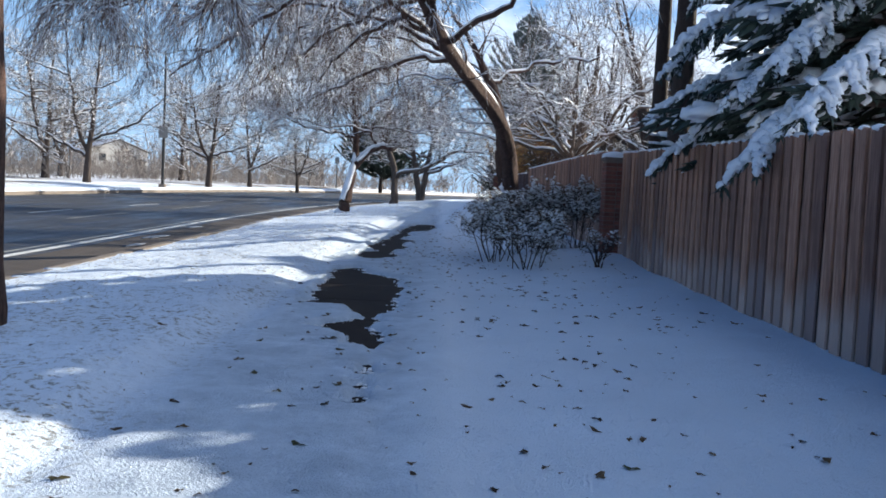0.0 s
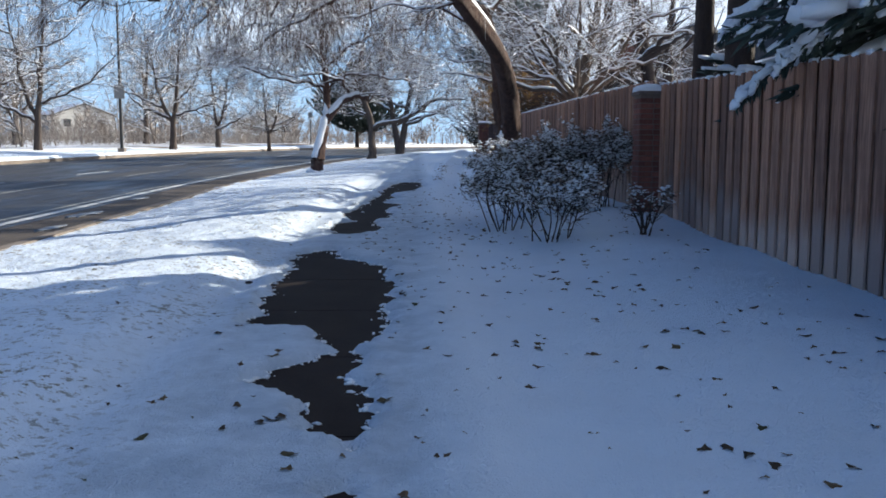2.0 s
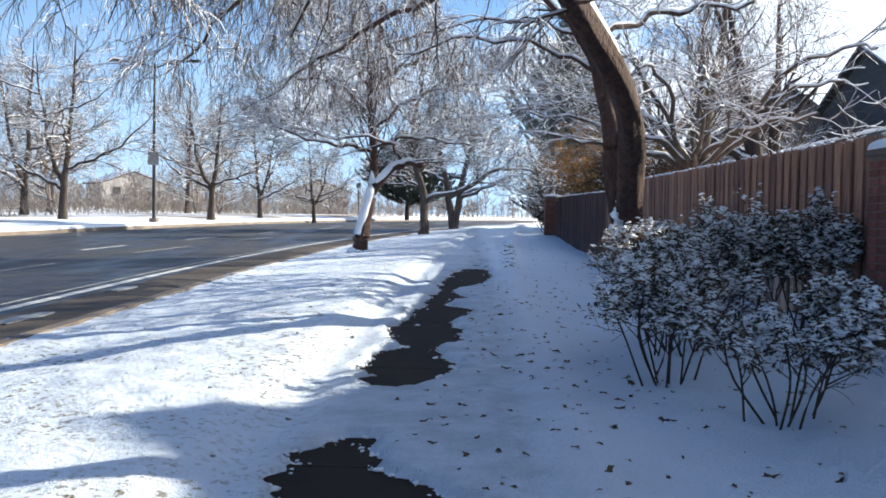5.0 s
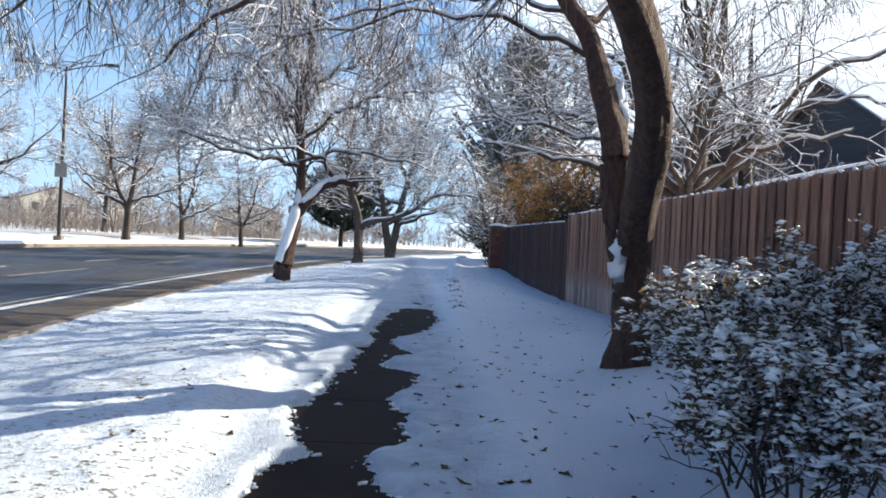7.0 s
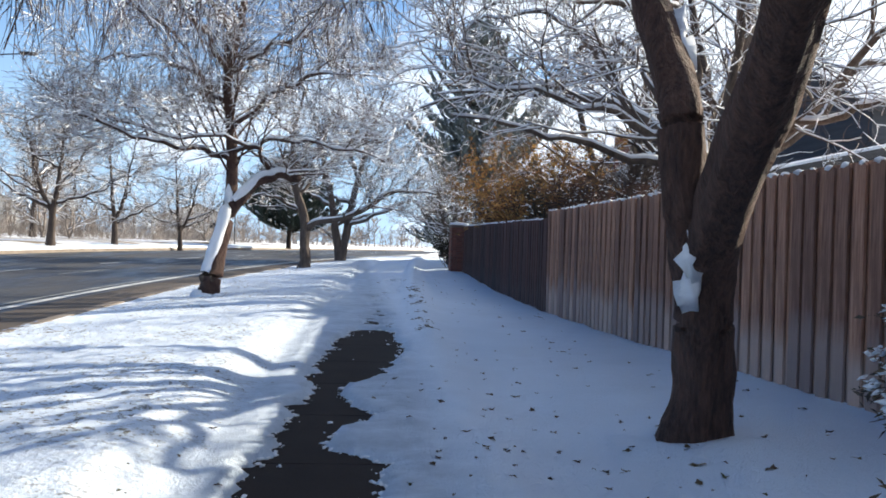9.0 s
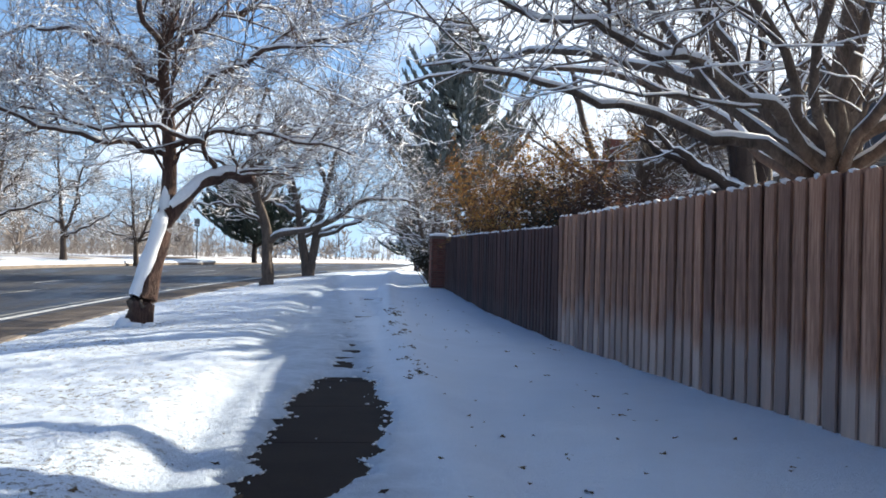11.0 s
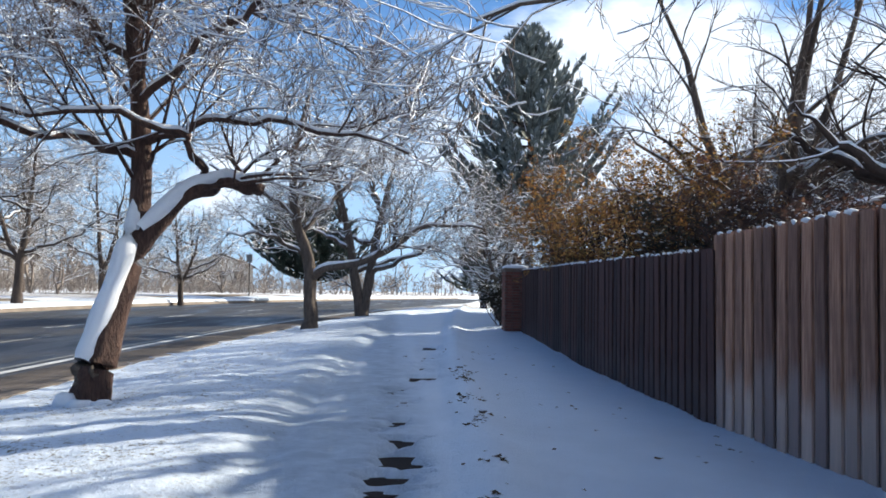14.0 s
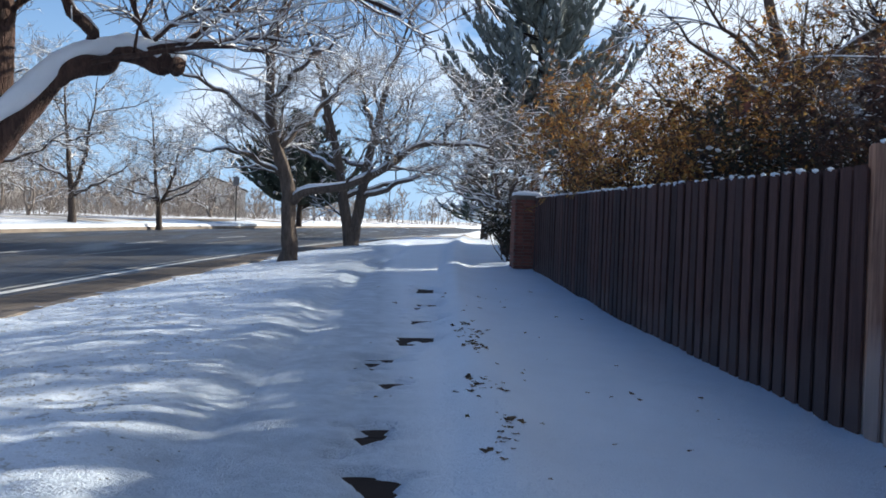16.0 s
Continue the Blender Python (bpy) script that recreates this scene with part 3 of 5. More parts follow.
make_ground()
strip("road", FAR_CURB, LINE + 0.3, -60, 170, -0.13, ASPHALT, "dark damp asphalt road with faint wheel tracks", "road")
strip("gutter", LINE + 0.29, CURB_X + 0.02, -60, 170, -0.128, SHOULDER, "brown dirty slush-stained road shoulder and gutter", "road")
strip("edge_line", LINE - 0.09, LINE + 0.09, -60, 170, -0.124, PAINT, "white painted road edge line", "road marking")
strip("edge_line", LINE - 0.36, LINE - 0.28, -60, 170, -0.124, PAINT_FAINT, "thin worn second edge line on the road", "road marking")
strip("curb_near", CURB_X - 0.02, CURB_X + 0.14, -60, 170, -0.02, CURB, "stained concrete curb beside the verge", "curb", thick=0.2)
strip("curb_far", FAR_CURB - 0.16, FAR_CURB + 0.02, -60, 170, 0.03, CURB, "concrete curb on the far side of the road", "curb", thick=0.25)
strip("snow_bank_far", FAR_CURB - 1.6, FAR_CURB - 0.1, -60, 170, 0.16, SNOW_CLEAN, "band of white snow along the far curb", "snow", thick=0.2)
for y in np.arange(-5.0, 150, 8.0):
    strip("lane_dash", LINE - 5.4, LINE - 5.25, y, y + 3, -0.124, PAINT, "white painted lane dash", "road marking", step=1.5)
for y in np.arange(-2.0, 150, 9.0):
    strip("lane_dash", LINE - 3.4, LINE - 3.3, y, y + 4.5, -0.124, PAINT_FAINT, "worn white lane dash", "road marking", step=1.5)


def make_slush(x, y, a, b, seed):
    """A thin uneven patch of slush."""
    bm = bmesh.new()
    bmesh.ops.create_icosphere(bm, subdivisions=3, radius=1.0)
    for v in bm.verts:
        k = 1 + 0.55 * noise.noise(v.co * 1.8 + Vector((seed, 0, 0))) + 0.3 * noise.noise(v.co * 5 + Vector((0, seed, 0)))
        v.co = Vector((v.co.x * k * a, v.co.y * k * b, max(v.co.z, -0.2) * 0.012))
    ob = part("slush_patch", bm, SLUSH, smooth=True)
    ob.matrix_basis = pose(x, y, float(slope(y)) - 0.124)
    tagged(ob, "thin grey-white patch of slush on damp asphalt", "slush")

for k, (x, y, a, b) in enumerate(((-6.2, 20.0, 0.16, 0.7), (-6.45, 23.9, 0.12, 0.6), (-5.9, 17.6, 0.1, 0.5))):
    make_slush(x, y, a, b, 3.7 * k)



# ---- footpath slabs ----
def make_footpath():
    path = tagged(new("footpath"), "concrete footpath of damp slabs partly under snow", "footpath", kind="structure")
    for i, y in enumerate(np.arange(-3.0, 47.0, 1.5)):
        bm = bmesh.new()
        y0, y1 = y + 0.006, y + 1.494
        c = []
        for yy in (y0, y1):
            r = float(walk_right(yy))
            for x in (r - 1.42, r + 0.12):
                c.append((x, yy, float(slope(yy)) - 0.028))
        a = [bm.verts.new(p) for p in c]
        b = [bm.verts.new((p[0], p[1], p[2] - 0.12)) for p in c]
        for q in ((a[0], a[1], a[3], a[2]), (a[0], b[0], b[1], a[1]), (a[2], a[3], b[3], b[2]), (a[0], a[2], b[2], b[0]), (a[1], b[1], b[3], a[3])):
            bm.faces.new(q)
        part("slab", bm, CONCRETE, path)
make_footpath()


# ---- fence ----
def fence_x(y):
    return float(np.interp(y, [-8, 16.4, 17, 48], [3.42, 3.24, 3.22, 3.2]))


def make_fence(y0, y1, tops, mat, label, seed, pitch=0.25, width=0.175):
    rng = random.Random(seed)
    fence = tagged(new("fence"), label, "fence")
    shapes = []
    for v in range(4):
        bm = bmesh.new()
        h, w = 1.9, width / 2 * rng.uniform(0.92, 1.04)
        t = rng.uniform(-0.02, 0.02)
        outline = [(-w, -0.3), (w, -0.3), (w, 0.8), (w, h - 0.025), (w * 0.7, h + t * 0.5), (-w * 0.7, h), (-w, h - 0.025), (-w, 0.8)]
        a = [bm.verts.new((-0.011, x, z)) for x, z in outline]
        b = [bm.verts.new((0.011, x, z)) for x, z in outline]
        bm.faces.new(a); bm.faces.new(b[::-1])
        for i in range(len(a)):
            j = (i + 1) % len(a)
            bm.faces.new((a[i], b[i], b[j], a[j]))
        bmesh.ops.recalc_face_normals(bm, faces=bm.faces)
        me = bpy.data.meshes.new("board")
        bm.to_mesh(me); bm.free()
        me.materials.append(mat)
        shapes.append(me)
    wide = []
    for me in shapes:
        w = me.copy()
        for v in w.vertices:
            v.co.y *= 1.52
        wide.append(w)
    caps = []
    n = round((y1 - y0) / pitch)
    pitch = (y1 - y0) / n
    for i in range(n):
        for back in (0, 1):
            y = y0 + (i + 0.5 + 0.5 * back) * pitch + rng.uniform(-0.008, 0.008)
            top = float(np.interp(y, *tops)) + rng.uniform(-0.006, 0.006) + 0.01 * back
            ob = new("board", (wide if back else shapes)[rng.randrange(4)])
            ob.parent = fence
            ob.matrix_basis = pose(fence_x(y) + (0.034 + rng.uniform(-0.004, 0.004)) * back, y, top - 1.9, rng.uniform(-0.5, 0.5), rng.uniform(-0.4, 0.4), rng.uniform(-1.5, 1.5))
            if not back and rng.random() < 0.8:
                caps.append((fence_x(y), y, top, rng.uniform(0.5, 1.0)))
    for dz in (0.25, 0.95, 1.65):
        bm = bmesh.new()
        ys = np.linspace(y0, y1, 9)
        rings = []
        for y in ys:
            x, z = fence_x(y) + 0.062, float(np.interp(y, *tops)) - 1.9 + dz
            rings.append([bm.verts.new(p) for p in ((x, y, z), (x + 0.048, y, z), (x + 0.048, y, z + 0.085), (x, y, z + 0.085))])
        for a, b in zip(rings, rings[1:]):
            for k in range(4):
                bm.faces.new((a[k], a[(k + 1) % 4], b[(k + 1) % 4], b[k]))
        part("rail", bm, mat, fence)
    c = np.array(caps)
    g = np.random.default_rng(seed)
    v, f = scatter(LUMP_V, LUMP_F, c[:, :3] + (0, 0, 0.004), turns_random(g, len(c), 0.1), np.stack([0.026 + 0 * c[:, 3], 0.078 * c[:, 3], 0.03 * c[:, 3]], -1))
    tagged(mesh_object("snow_caps", v, f, SNOW_CLEAN, fence, "thin white snow on the board tops", smooth=True), kind="stuff")
    return fence

make_fence(-6.0, 16.33, ([-6, 6.9, 12.3, 16.4], [1.86, 2.06, 2.18, 2.28]), PICKET, "weathered brown shadowbox board fence in snow", 11)
make_fence(16.72, 33.5, ([16.5, 19.5, 25, 34], [2.36, 2.40, 2.43, 2.47]), PICKET, "tall weathered brown board fence beside the footpath", 12)
make_fence(33.51, 47.7, ([34, 37.7, 47.0, 49], [2.32, 2.37, 2.45, 2.48]), PICKET_DARK, "dark-stained board fence with snow along the top", 13)


def make_pillar(x, y, base, top, size=0.4):
    pillar = tagged(new("brick_pillar"), "dark red brick pillar with a snowy cap in the fence line", "pillar")
    pillar.matrix_basis = pose(x, y, base)
    h, s = top - base, size / 2
    part("core", boxed(-s + 0.008, s - 0.008, -s + 0.008, s - 0.008, -0.25, h - 0.06), MORTAR, pillar)
    me = bpy.data.meshes.new("brick")
    bm = boxed(-0.094, 0.094, -0.045, 0.045, -0.031, 0.031, bevel=0.004)
    bm.to_mesh(me); bm.free()
    me.materials.append(BRICK)
    rows = int((h - 0.08) / 0.075)
    for r in range(-2, rows):
        for side in range(4):
            for k in range(round(size / 0.2)):
                ob = new("brick", me)
                ob.parent = pillar
                off = (-s + 0.094 + k * 0.2) if (r + side) % 2 else (s - 0.094 - k * 0.2)
                ob.matrix_basis = pose(0, 0, 0.04 + r * 0.075, 0, 0, side * 90) @ pose(off, -s + 0.045, 0)
    part("cap", boxed(-s - 0.03, s + 0.03, -s - 0.03, s + 0.03, h - 0.06, h, bevel=0.01), MORTAR, pillar, "stone cap")
    bm = bmesh.new()
    bmesh.ops.create_icosphere(bm, subdivisions=3, radius=1.0)
    for v in bm.verts:
        k = noise.noise(v.co * 2.3) * 0.12
        v.co = Vector((max(-0.86, min(0.86, v.co.x * 1.15)) * (s + 0.07), max(-0.86, min(0.86, v.co.y * 1.15)) * (s + 0.07), h + max(0, v.co.z + k) * 0.11 - 0.003))
    part("snow_cap", bm, SNOW_CLEAN, pillar, "rounded cap of white snow", smooth=True)

make_pillar(3.16, 16.6, 0.45, 2.2)
make_pillar(3.06, 48.05, 0.83, 2.5, 0.62)


# ---- bare trees ----
def tree_from(name, lines, rng, label, mat, twig_mat=None, levels=(), sides=10, group="", snow=0.8, place=None, stems=1, clear=None):
    """A bare tree: hand-set main limbs (each a list of (x, y, z, r)), and levels of branches grown on them."""
    tree = tagged(new(name), label, "tree", group)
    if place is not None:
        tree.matrix_basis = place
    n = 18
    P, R = zip(*[smooth_line(q, n) for q in lines])
    P, R = np.stack(P), np.stack(R)
    k = np.arange(n)[None, :, None]
    ph = rng.uniform(0, 6.28, (len(P), 1, 3))
    P = P + (0.045 * np.sin(k * 1.3 + ph) + 0.018 * np.sin(k * 2.7 + 2 * ph)) * np.where(R < 0.1, 1.0, 0.25)[..., None] * np.minimum(k, 1)
    rough = 1 + 0.07 * np.sin(np.arange(n) * 2.1)[None] * rng.uniform(0.3, 1, (len(P), 1))
    for i in range(len(P)):
        if R[i, 0] > 0.1 and sides > 9:
            # thick wood: closer rings, with ribs and swellings of the bark
            m, k = 72, 22
            g = np.linspace(0, n - 1, m)
            fine = np.stack([np.interp(g, np.arange(n), P[i, :, c]) for c in range(3)], -1)
            for _ in range(8):
                fine[1:-1] = (fine[:-2] + 2 * fine[1:-1] + fine[2:]) / 4
            rad = np.interp(g, np.arange(n), R[i])
            fine[:, 0] += rad * 0.22 * np.sin(g * 0.9 + i) * np.minimum(g / 3, 1)
            v, f = tubes(fine[None], rad[None], k)
            v = v.reshape(m, k, 3)
            a = np.arange(k)[None] * 2 * np.pi / k
            h = g[:, None]
            q = 0.06 * np.sin(3 * a + 0.5 * h + i) + 0.05 * np.sin(5 * a - 0.9 * h + 2 * i) + 0.04 * np.sin(2 * a + 2.3 * h) + 0.03 * np.sin(9 * a + 3.1 * h) + rng.normal(size=(m, k)) * 0.018
            v = fine[:, None] + (v - fine[:, None]) * (1 + q)[..., None]
            mesh_object("limb" if i >= stems else "trunk", v.reshape(-1, 3), f, mat, tree, smooth=True)
            continue
        mesh_object("limb" if i >= stems else "trunk", *tubes(P[i:i + 1], (R * rough)[i:i + 1], sides if R[i, 0] > 0.08 else 7), mat, tree, smooth=True)
    woody, snowy, twiggy = [], [], []
    keep = R < 0.16
    cur = [(P, R)]
    S = np.where(keep, R, 0.001)
    lie = np.abs(unit(np.gradient(P, axis=1))[..., 2]).mean(1) < 0.8
    if snow and lie.any():
        snowy.append(tubes(P[lie], S[lie] * 1.12, 6, True))
    for k, lv in enumerate(levels):
        src = cur[-1]
        if lv.pop("all", False):
            m = min(a.shape[1] for a, _ in cur)
            src = (np.concatenate([a[:, np.linspace(0, a.shape[1] - 1, m).astype(int)] for a, _ in cur]), np.concatenate([b[:, np.linspace(0, b.shape[1] - 1, m).astype(int)] for _, b in cur]))
        nxt = grow(rng, *src, **lv)
        if clear:
            ok = ~clear(nxt[0]).any(1)
            nxt = (nxt[0][ok], nxt[1][ok])
        cur.append(nxt)
        (woody if k < len(levels) - 1 else twiggy).append(tubes(*nxt, 5 if k == 0 else (4 if k == 1 else 3)))
        if snow:
            pick = rng.random(len(nxt[0])) < snow * (1.0, 0.85, 0.5)[k]
            if pick.any():
                snowy.append(tubes(nxt[0][pick], nxt[1][pick], 4 if k == 0 else 3, True))
    if woody:
        tagged(mesh_object("branchwork", *join(woody), mat, tree, smooth=True), kind="stuff")
    if twiggy:
        tagged(mesh_object("twig_mass", *join(twiggy), twig_mat or mat, tree), kind="stuff")
    if snowy:
        tagged(mesh_object("branch_snow", *join(snowy), SNOW_CLEAN, tree, "white snow lying along the branches", smooth=True), kind="stuff")
    return tree


def make_leaning_tree():
    rng = np.random.default_rng(21)
    b = ground_z(1.5, 21.2)
    lines = [
        [(1.53, 21.25, b - 0.15, 0.29), (1.53, 21.2, b + 0.25, 0.215), (1.55, 21.1, 1.2, 0.195), (1.5, 20.8, 1.85, 0.185), (1.27, 19.8, 2.42, 0.165), (1.04, 18.9, 2.95, 0.15), (0.63, 18.1, 3.4, 0.14), (-0.2, 16.6, 4.15, 0.12), (-0.6, 15.6, 4.8, 0.10), (-1.6, 14.4, 5.3, 0.07)],
        [(1.54, 21.1, 0.85, 0.11), (1.46, 20.98, 1.4, 0.14), (1.26, 20.8, 2.3, 0.145), (1.21, 21.0, 2.8, 0.135), (1.15, 21.3, 3.4, 0.12), (1.03, 21.55, 4.0, 0.10), (0.56, 21.9, 4.8, 0.075), (0.0, 22.6, 5.8, 0.04)],
        [(0.07, 17.1, 3.92, 0.055), (-1.0, 17.2, 4.5, 0.042), (-2.6, 17.0, 4.8, 0.03), (-4.2, 16.6, 4.6, 0.018)],
        [(-1.2, 14.9, 5.1, 0.05), (-2.4, 15.6, 5.5, 0.04), (-4.2, 15.8, 5.2, 0.028), (-6.0, 15.6, 4.2, 0.014)],
        [(-0.6, 15.6, 4.8, 0.05), (-2.0, 16.4, 5.4, 0.04), (-3.8, 17.2, 5.3, 0.028), (-5.4, 17.8, 4.4, 0.014)],
        [(-0.2, 16.6, 4.15, 0.045), (-1.6, 15.8, 4.9, 0.038), (-3.4, 15.0, 5.0, 0.026), (-5.2, 14.4, 4.2, 0.014)],
        [(-1.6, 14.4, 5.3, 0.05), (-2.6, 13.0, 5.6, 0.04), (-3.6, 11.8, 5.3, 0.028), (-4.6, 10.8, 4.5, 0.014)],
        [(0.12, 17.2, 3.88, 0.04), (-0.8, 18.2, 4.9, 0.034), (-2.2, 19.2, 5.2, 0.025), (-3.8, 20.0, 4.6, 0.014)],
        [(-0.6, 15.6, 4.8, 0.045), (0.2, 14.2, 5.6, 0.036), (0.8, 12.8, 5.8, 0.026), (1.2, 11.6, 5.4, 0.014)],
        [(0.63, 18.1, 3.4, 0.04), (-0.2, 18.8, 4.2, 0.032), (-1.4, 19.4, 4.7, 0.024), (-2.8, 19.8, 4.6, 0.014)],
        [(-0.4, 15.9, 4.6, 0.07), (-0.6, 14.4, 5.0, 0.05), (-1.0, 12.8, 4.9, 0.035), (-1.5, 11.2, 4.4, 0.02)],
        [(-1.2, 14.9, 5.1, 0.06), (-2.7, 14.0, 5.2, 0.045), (-4.2, 13.2, 4.8, 0.03), (-5.4, 12.5, 4.1, 0.018)],
        [(1.0, 21.6, 4.1, 0.05), (2.3, 22.9, 4.8, 0.04), (3.8, 23.0, 5.0, 0.02)],
        [(-1.2, 14.9, 5.1, 0.05), (-2.6, 15.6, 4.7, 0.04), (-4.0, 16.2, 4.0, 0.028), (-5.2, 16.8, 3.4, 0.014)],
        [(-0.6, 15.6, 4.8, 0.05), (-1.8, 17.4, 4.7, 0.04), (-3.2, 19.0, 4.2, 0.028), (-4.6, 20.4, 3.5, 0.014)],
        [(0.07, 17.1, 3.92, 0.05), (-0.9, 18.6, 4.1, 0.04), (-2.2, 20.0, 3.8, 0.028), (-3.4, 21.4, 3.4, 0.014)],
        [(-1.2, 14.9, 5.1, 0.05), (-2.6, 13.6, 4.8, 0.04), (-3.8, 12.6, 4.2, 0.028), (-4.8, 11.8, 3.6, 0.014)],
        [(-0.2, 16.6, 4.15, 0.05), (-1.0, 16.4, 4.5, 0.04), (-2.0, 17.6, 4.2, 0.028), (-2.8, 18.8, 3.6, 0.014)],
        [(1.1, 21.4, 3.6, 0.034), (0.3, 22.0, 4.1, 0.028), (-0.9, 22.6, 4.3, 0.02), (-2.4, 22.8, 3.9, 0.016)],
        [(1.0, 21.6, 4.1, 0.034), (0.4, 23.2, 4.7, 0.028), (-0.8, 24.2, 4.9, 0.02), (-2.4, 24.6, 4.5, 0.016)],
        [(-0.2, 16.6, 4.15, 0.06), (0.9, 15.6, 4.7, 0.045), (1.5, 14.6, 5.2, 0.03), (2.0, 13.6, 5.3, 0.016)],
    ]
    t = tree_from("leaning_tree", lines, rng, "leaning two-stemmed bare tree with snowy drooping twigs", BARK, TWIG_DARK,
                  [dict(count=12, length=1.5, rise=0.0, n=6, wobble=0.2, start=0.3, shrink=0.42, most=0.028, least=0.009),
                   dict(count=8, length=0.95, rise=-0.2, n=5, wobble=0.15, droop=0.7, shrink=0.6, least=0.005),
                   dict(count=8, length=0.5, rise=-0.25, n=4, wobble=0.12, droop=0.9, shrink=0.7, least=0.0036)], sides=14, snow=0.75, place=pose(0.12, 0.2, 0.0), clear=lambda q: (q[..., 2] < 2.8) | ((q[..., 1] > 17.6) & (q[..., 2] < 3.9) & (q[..., 0] > 0.2)))
    g = np.random.default_rng(5)
    c = np.array([(1.32, 20.8, 1.62), (1.31, 20.8, 1.41), (1.34, 20.8, 1.71), (1.37, 20.68, 2.01), (1.34, 21.15, 3.03), (1.33, 21.2, 3.19), (1.46, 20.55, 2.48)])
    sizes = [(0.07, 0.1, 0.11), (0.06, 0.1, 0.1), (0.05, 0.08, 0.09), (0.05, 0.05, 0.12), (0.09, 0.07, 0.15), (0.07, 0.07, 0.13), (0.04, 0.05, 0.1)]
    for p, q in zip(c, sizes):
        v, f = scatter(*lump(8 + len(t.children), 2, 0.6), p[None], turns_random(g, 1, 0.15), np.array([q]) * (0.9, 0.8, 1.15))
        mesh_object("snow_clump", v, f, SNOW_CLEAN, t, "clump of snow stuck to the trunk", smooth=True)
make_leaning_tree()

FINE = lambda a=7, b=7, c=6: [dict(count=a, length=1.7, rise=0.25, n=7, wobble=0.13, start=0.2, shrink=0.5, most=0.03, least=0.010),
                              dict(count=b, length=0.95, rise=0.1, n=5, wobble=0.2, shrink=0.6, least=0.007),
                              dict(count=c, length=0.5, rise=0.05, n=4, wobble=0.2, shrink=0.7, least=0.005)]


def make_forked_tree():
    rng = np.random.default_rng(22)
    b = ground_z(-3.75, 34.2)
    lines = [
        [(-3.8, 34.2, b - 0.1, 0.24), (-3.76, 34.2, b + 0.35, 0.19), (-3.62, 34.45, 1.5, 0.155), (-3.46, 34.75, 2.45, 0.135), (-3.52, 34.85, 3.3, 0.115), (-3.58, 34.9, 4.4, 0.098), (-3.6, 34.95, 5.4, 0.08), (-3.4, 35.1, 6.8, 0.07), (-3.3, 35.2, 8.2, 0.03)],
        [(-3.5, 34.7, 2.2, 0.12), (-3.2, 34.75, 2.62, 0.108), (-2.85, 34.8, 2.95, 0.095), (-2.55, 34.9, 3.08, 0.085), (-2.25, 34.95, 3.05, 0.085), (-2.12, 35.0, 3.0, 0.08)],
        [(-2.75, 34.8, 3.03, 0.06), (-2.8, 34.7, 3.35, 0.048), (-3.0, 34.5, 3.6, 0.042), (-3.6, 34.2, 3.75, 0.036), (-4.6, 33.7, 3.7, 0.028), (-5.6, 33.3, 3.9, 0.02)],
        [(-3.5, 34.85, 3.35, 0.055), (-4.1, 34.5, 3.5, 0.045), (-4.9, 33.6, 3.55, 0.035), (-6.2, 33.0, 3.95, 0.025)],
        [(-3.5, 34.85, 3.5, 0.048), (-2.6, 34.7, 3.8, 0.038), (-1.5, 34.4, 3.7, 0.03), (-0.3, 34.6, 3.5, 0.02)],
        [(-3.55, 34.85, 4.0, 0.048), (-2.6, 34.3, 4.7, 0.038), (-1.6, 33.4, 5.0, 0.035), (-0.6, 33.0, 5.1, 0.02)],
        [(-3.58, 34.9, 4.5, 0.055), (-4.5, 34.6, 5.2, 0.045), (-5.6, 35.0, 5.5, 0.03), (-6.6, 35.4, 5.4, 0.015)],
        [(-3.6, 34.95, 5.2, 0.05), (-2.7, 35.2, 5.9, 0.04), (-1.6, 36.0, 6.4, 0.02)],
        [(-3.6, 34.95, 5.0, 0.05), (-3.9, 33.2, 5.7, 0.04), (-4.4, 31.8, 6.0, 0.02)],
        [(-3.5, 35.0, 6.0, 0.05), (-4.4, 34.2, 7.0, 0.03), (-5.2, 33.9, 7.6, 0.015)],
    ]
    t = tree_from("forked_tree", lines, rng, "bare forked street tree with wind-packed snow on its trunk", BARK, TWIG, FINE(14, 10, 8), sides=14, snow=0.9, place=pose(0.16, 0.0, 0.0), clear=lambda q: q[..., 2] < 2.9)
    line = smooth_line([(-3.86, 34.1, 0.98, 0.09), (-3.8, 34.2, 1.2, 0.125), (-3.70, 34.36, 1.6, 0.125), (-3.59, 34.52, 2.1, 0.12), (-3.52, 34.66, 2.55, 0.10), (-3.5, 34.74, 2.9, 0.03)], 14)
    mesh_object("trunk_snow", *tubes(line[0][None], line[1][None] * (1 + 0.1 * np.sin(np.arange(14) * 1.7)), 12), SNOW_CLEAN, t, "thick white snow plastered on the trunk", smooth=True)
    line = smooth_line([(-3.42, 34.62, 2.5, 0.06), (-3.2, 34.68, 2.72, 0.10), (-2.9, 34.74, 3.02, 0.085), (-2.55, 34.86, 3.15, 0.075), (-2.2, 34.94, 3.1, 0.055)], 12)
    mesh_object("limb_snow", *tubes(line[0][None], line[1][None], 10), SNOW_CLEAN, t, "white snow on the curved limb", smooth=True)
    g = np.random.default_rng(3)
    c = np.array([(-3.88, 34.13, 0.86), (-3.86, 34.09, 0.72), (-3.74, 34.07, 0.82), (-3.82, 34.08, 0.62)])
    v, f = scatter(*lump(4, 2, 0.5), c, turns_random(g, 4, 0.6), np.array([(0.09, 0.07, 0.11), (0.08, 0.06, 0.1), (0.07, 0.06, 0.1), (0.08, 0.06, 0.08)]))
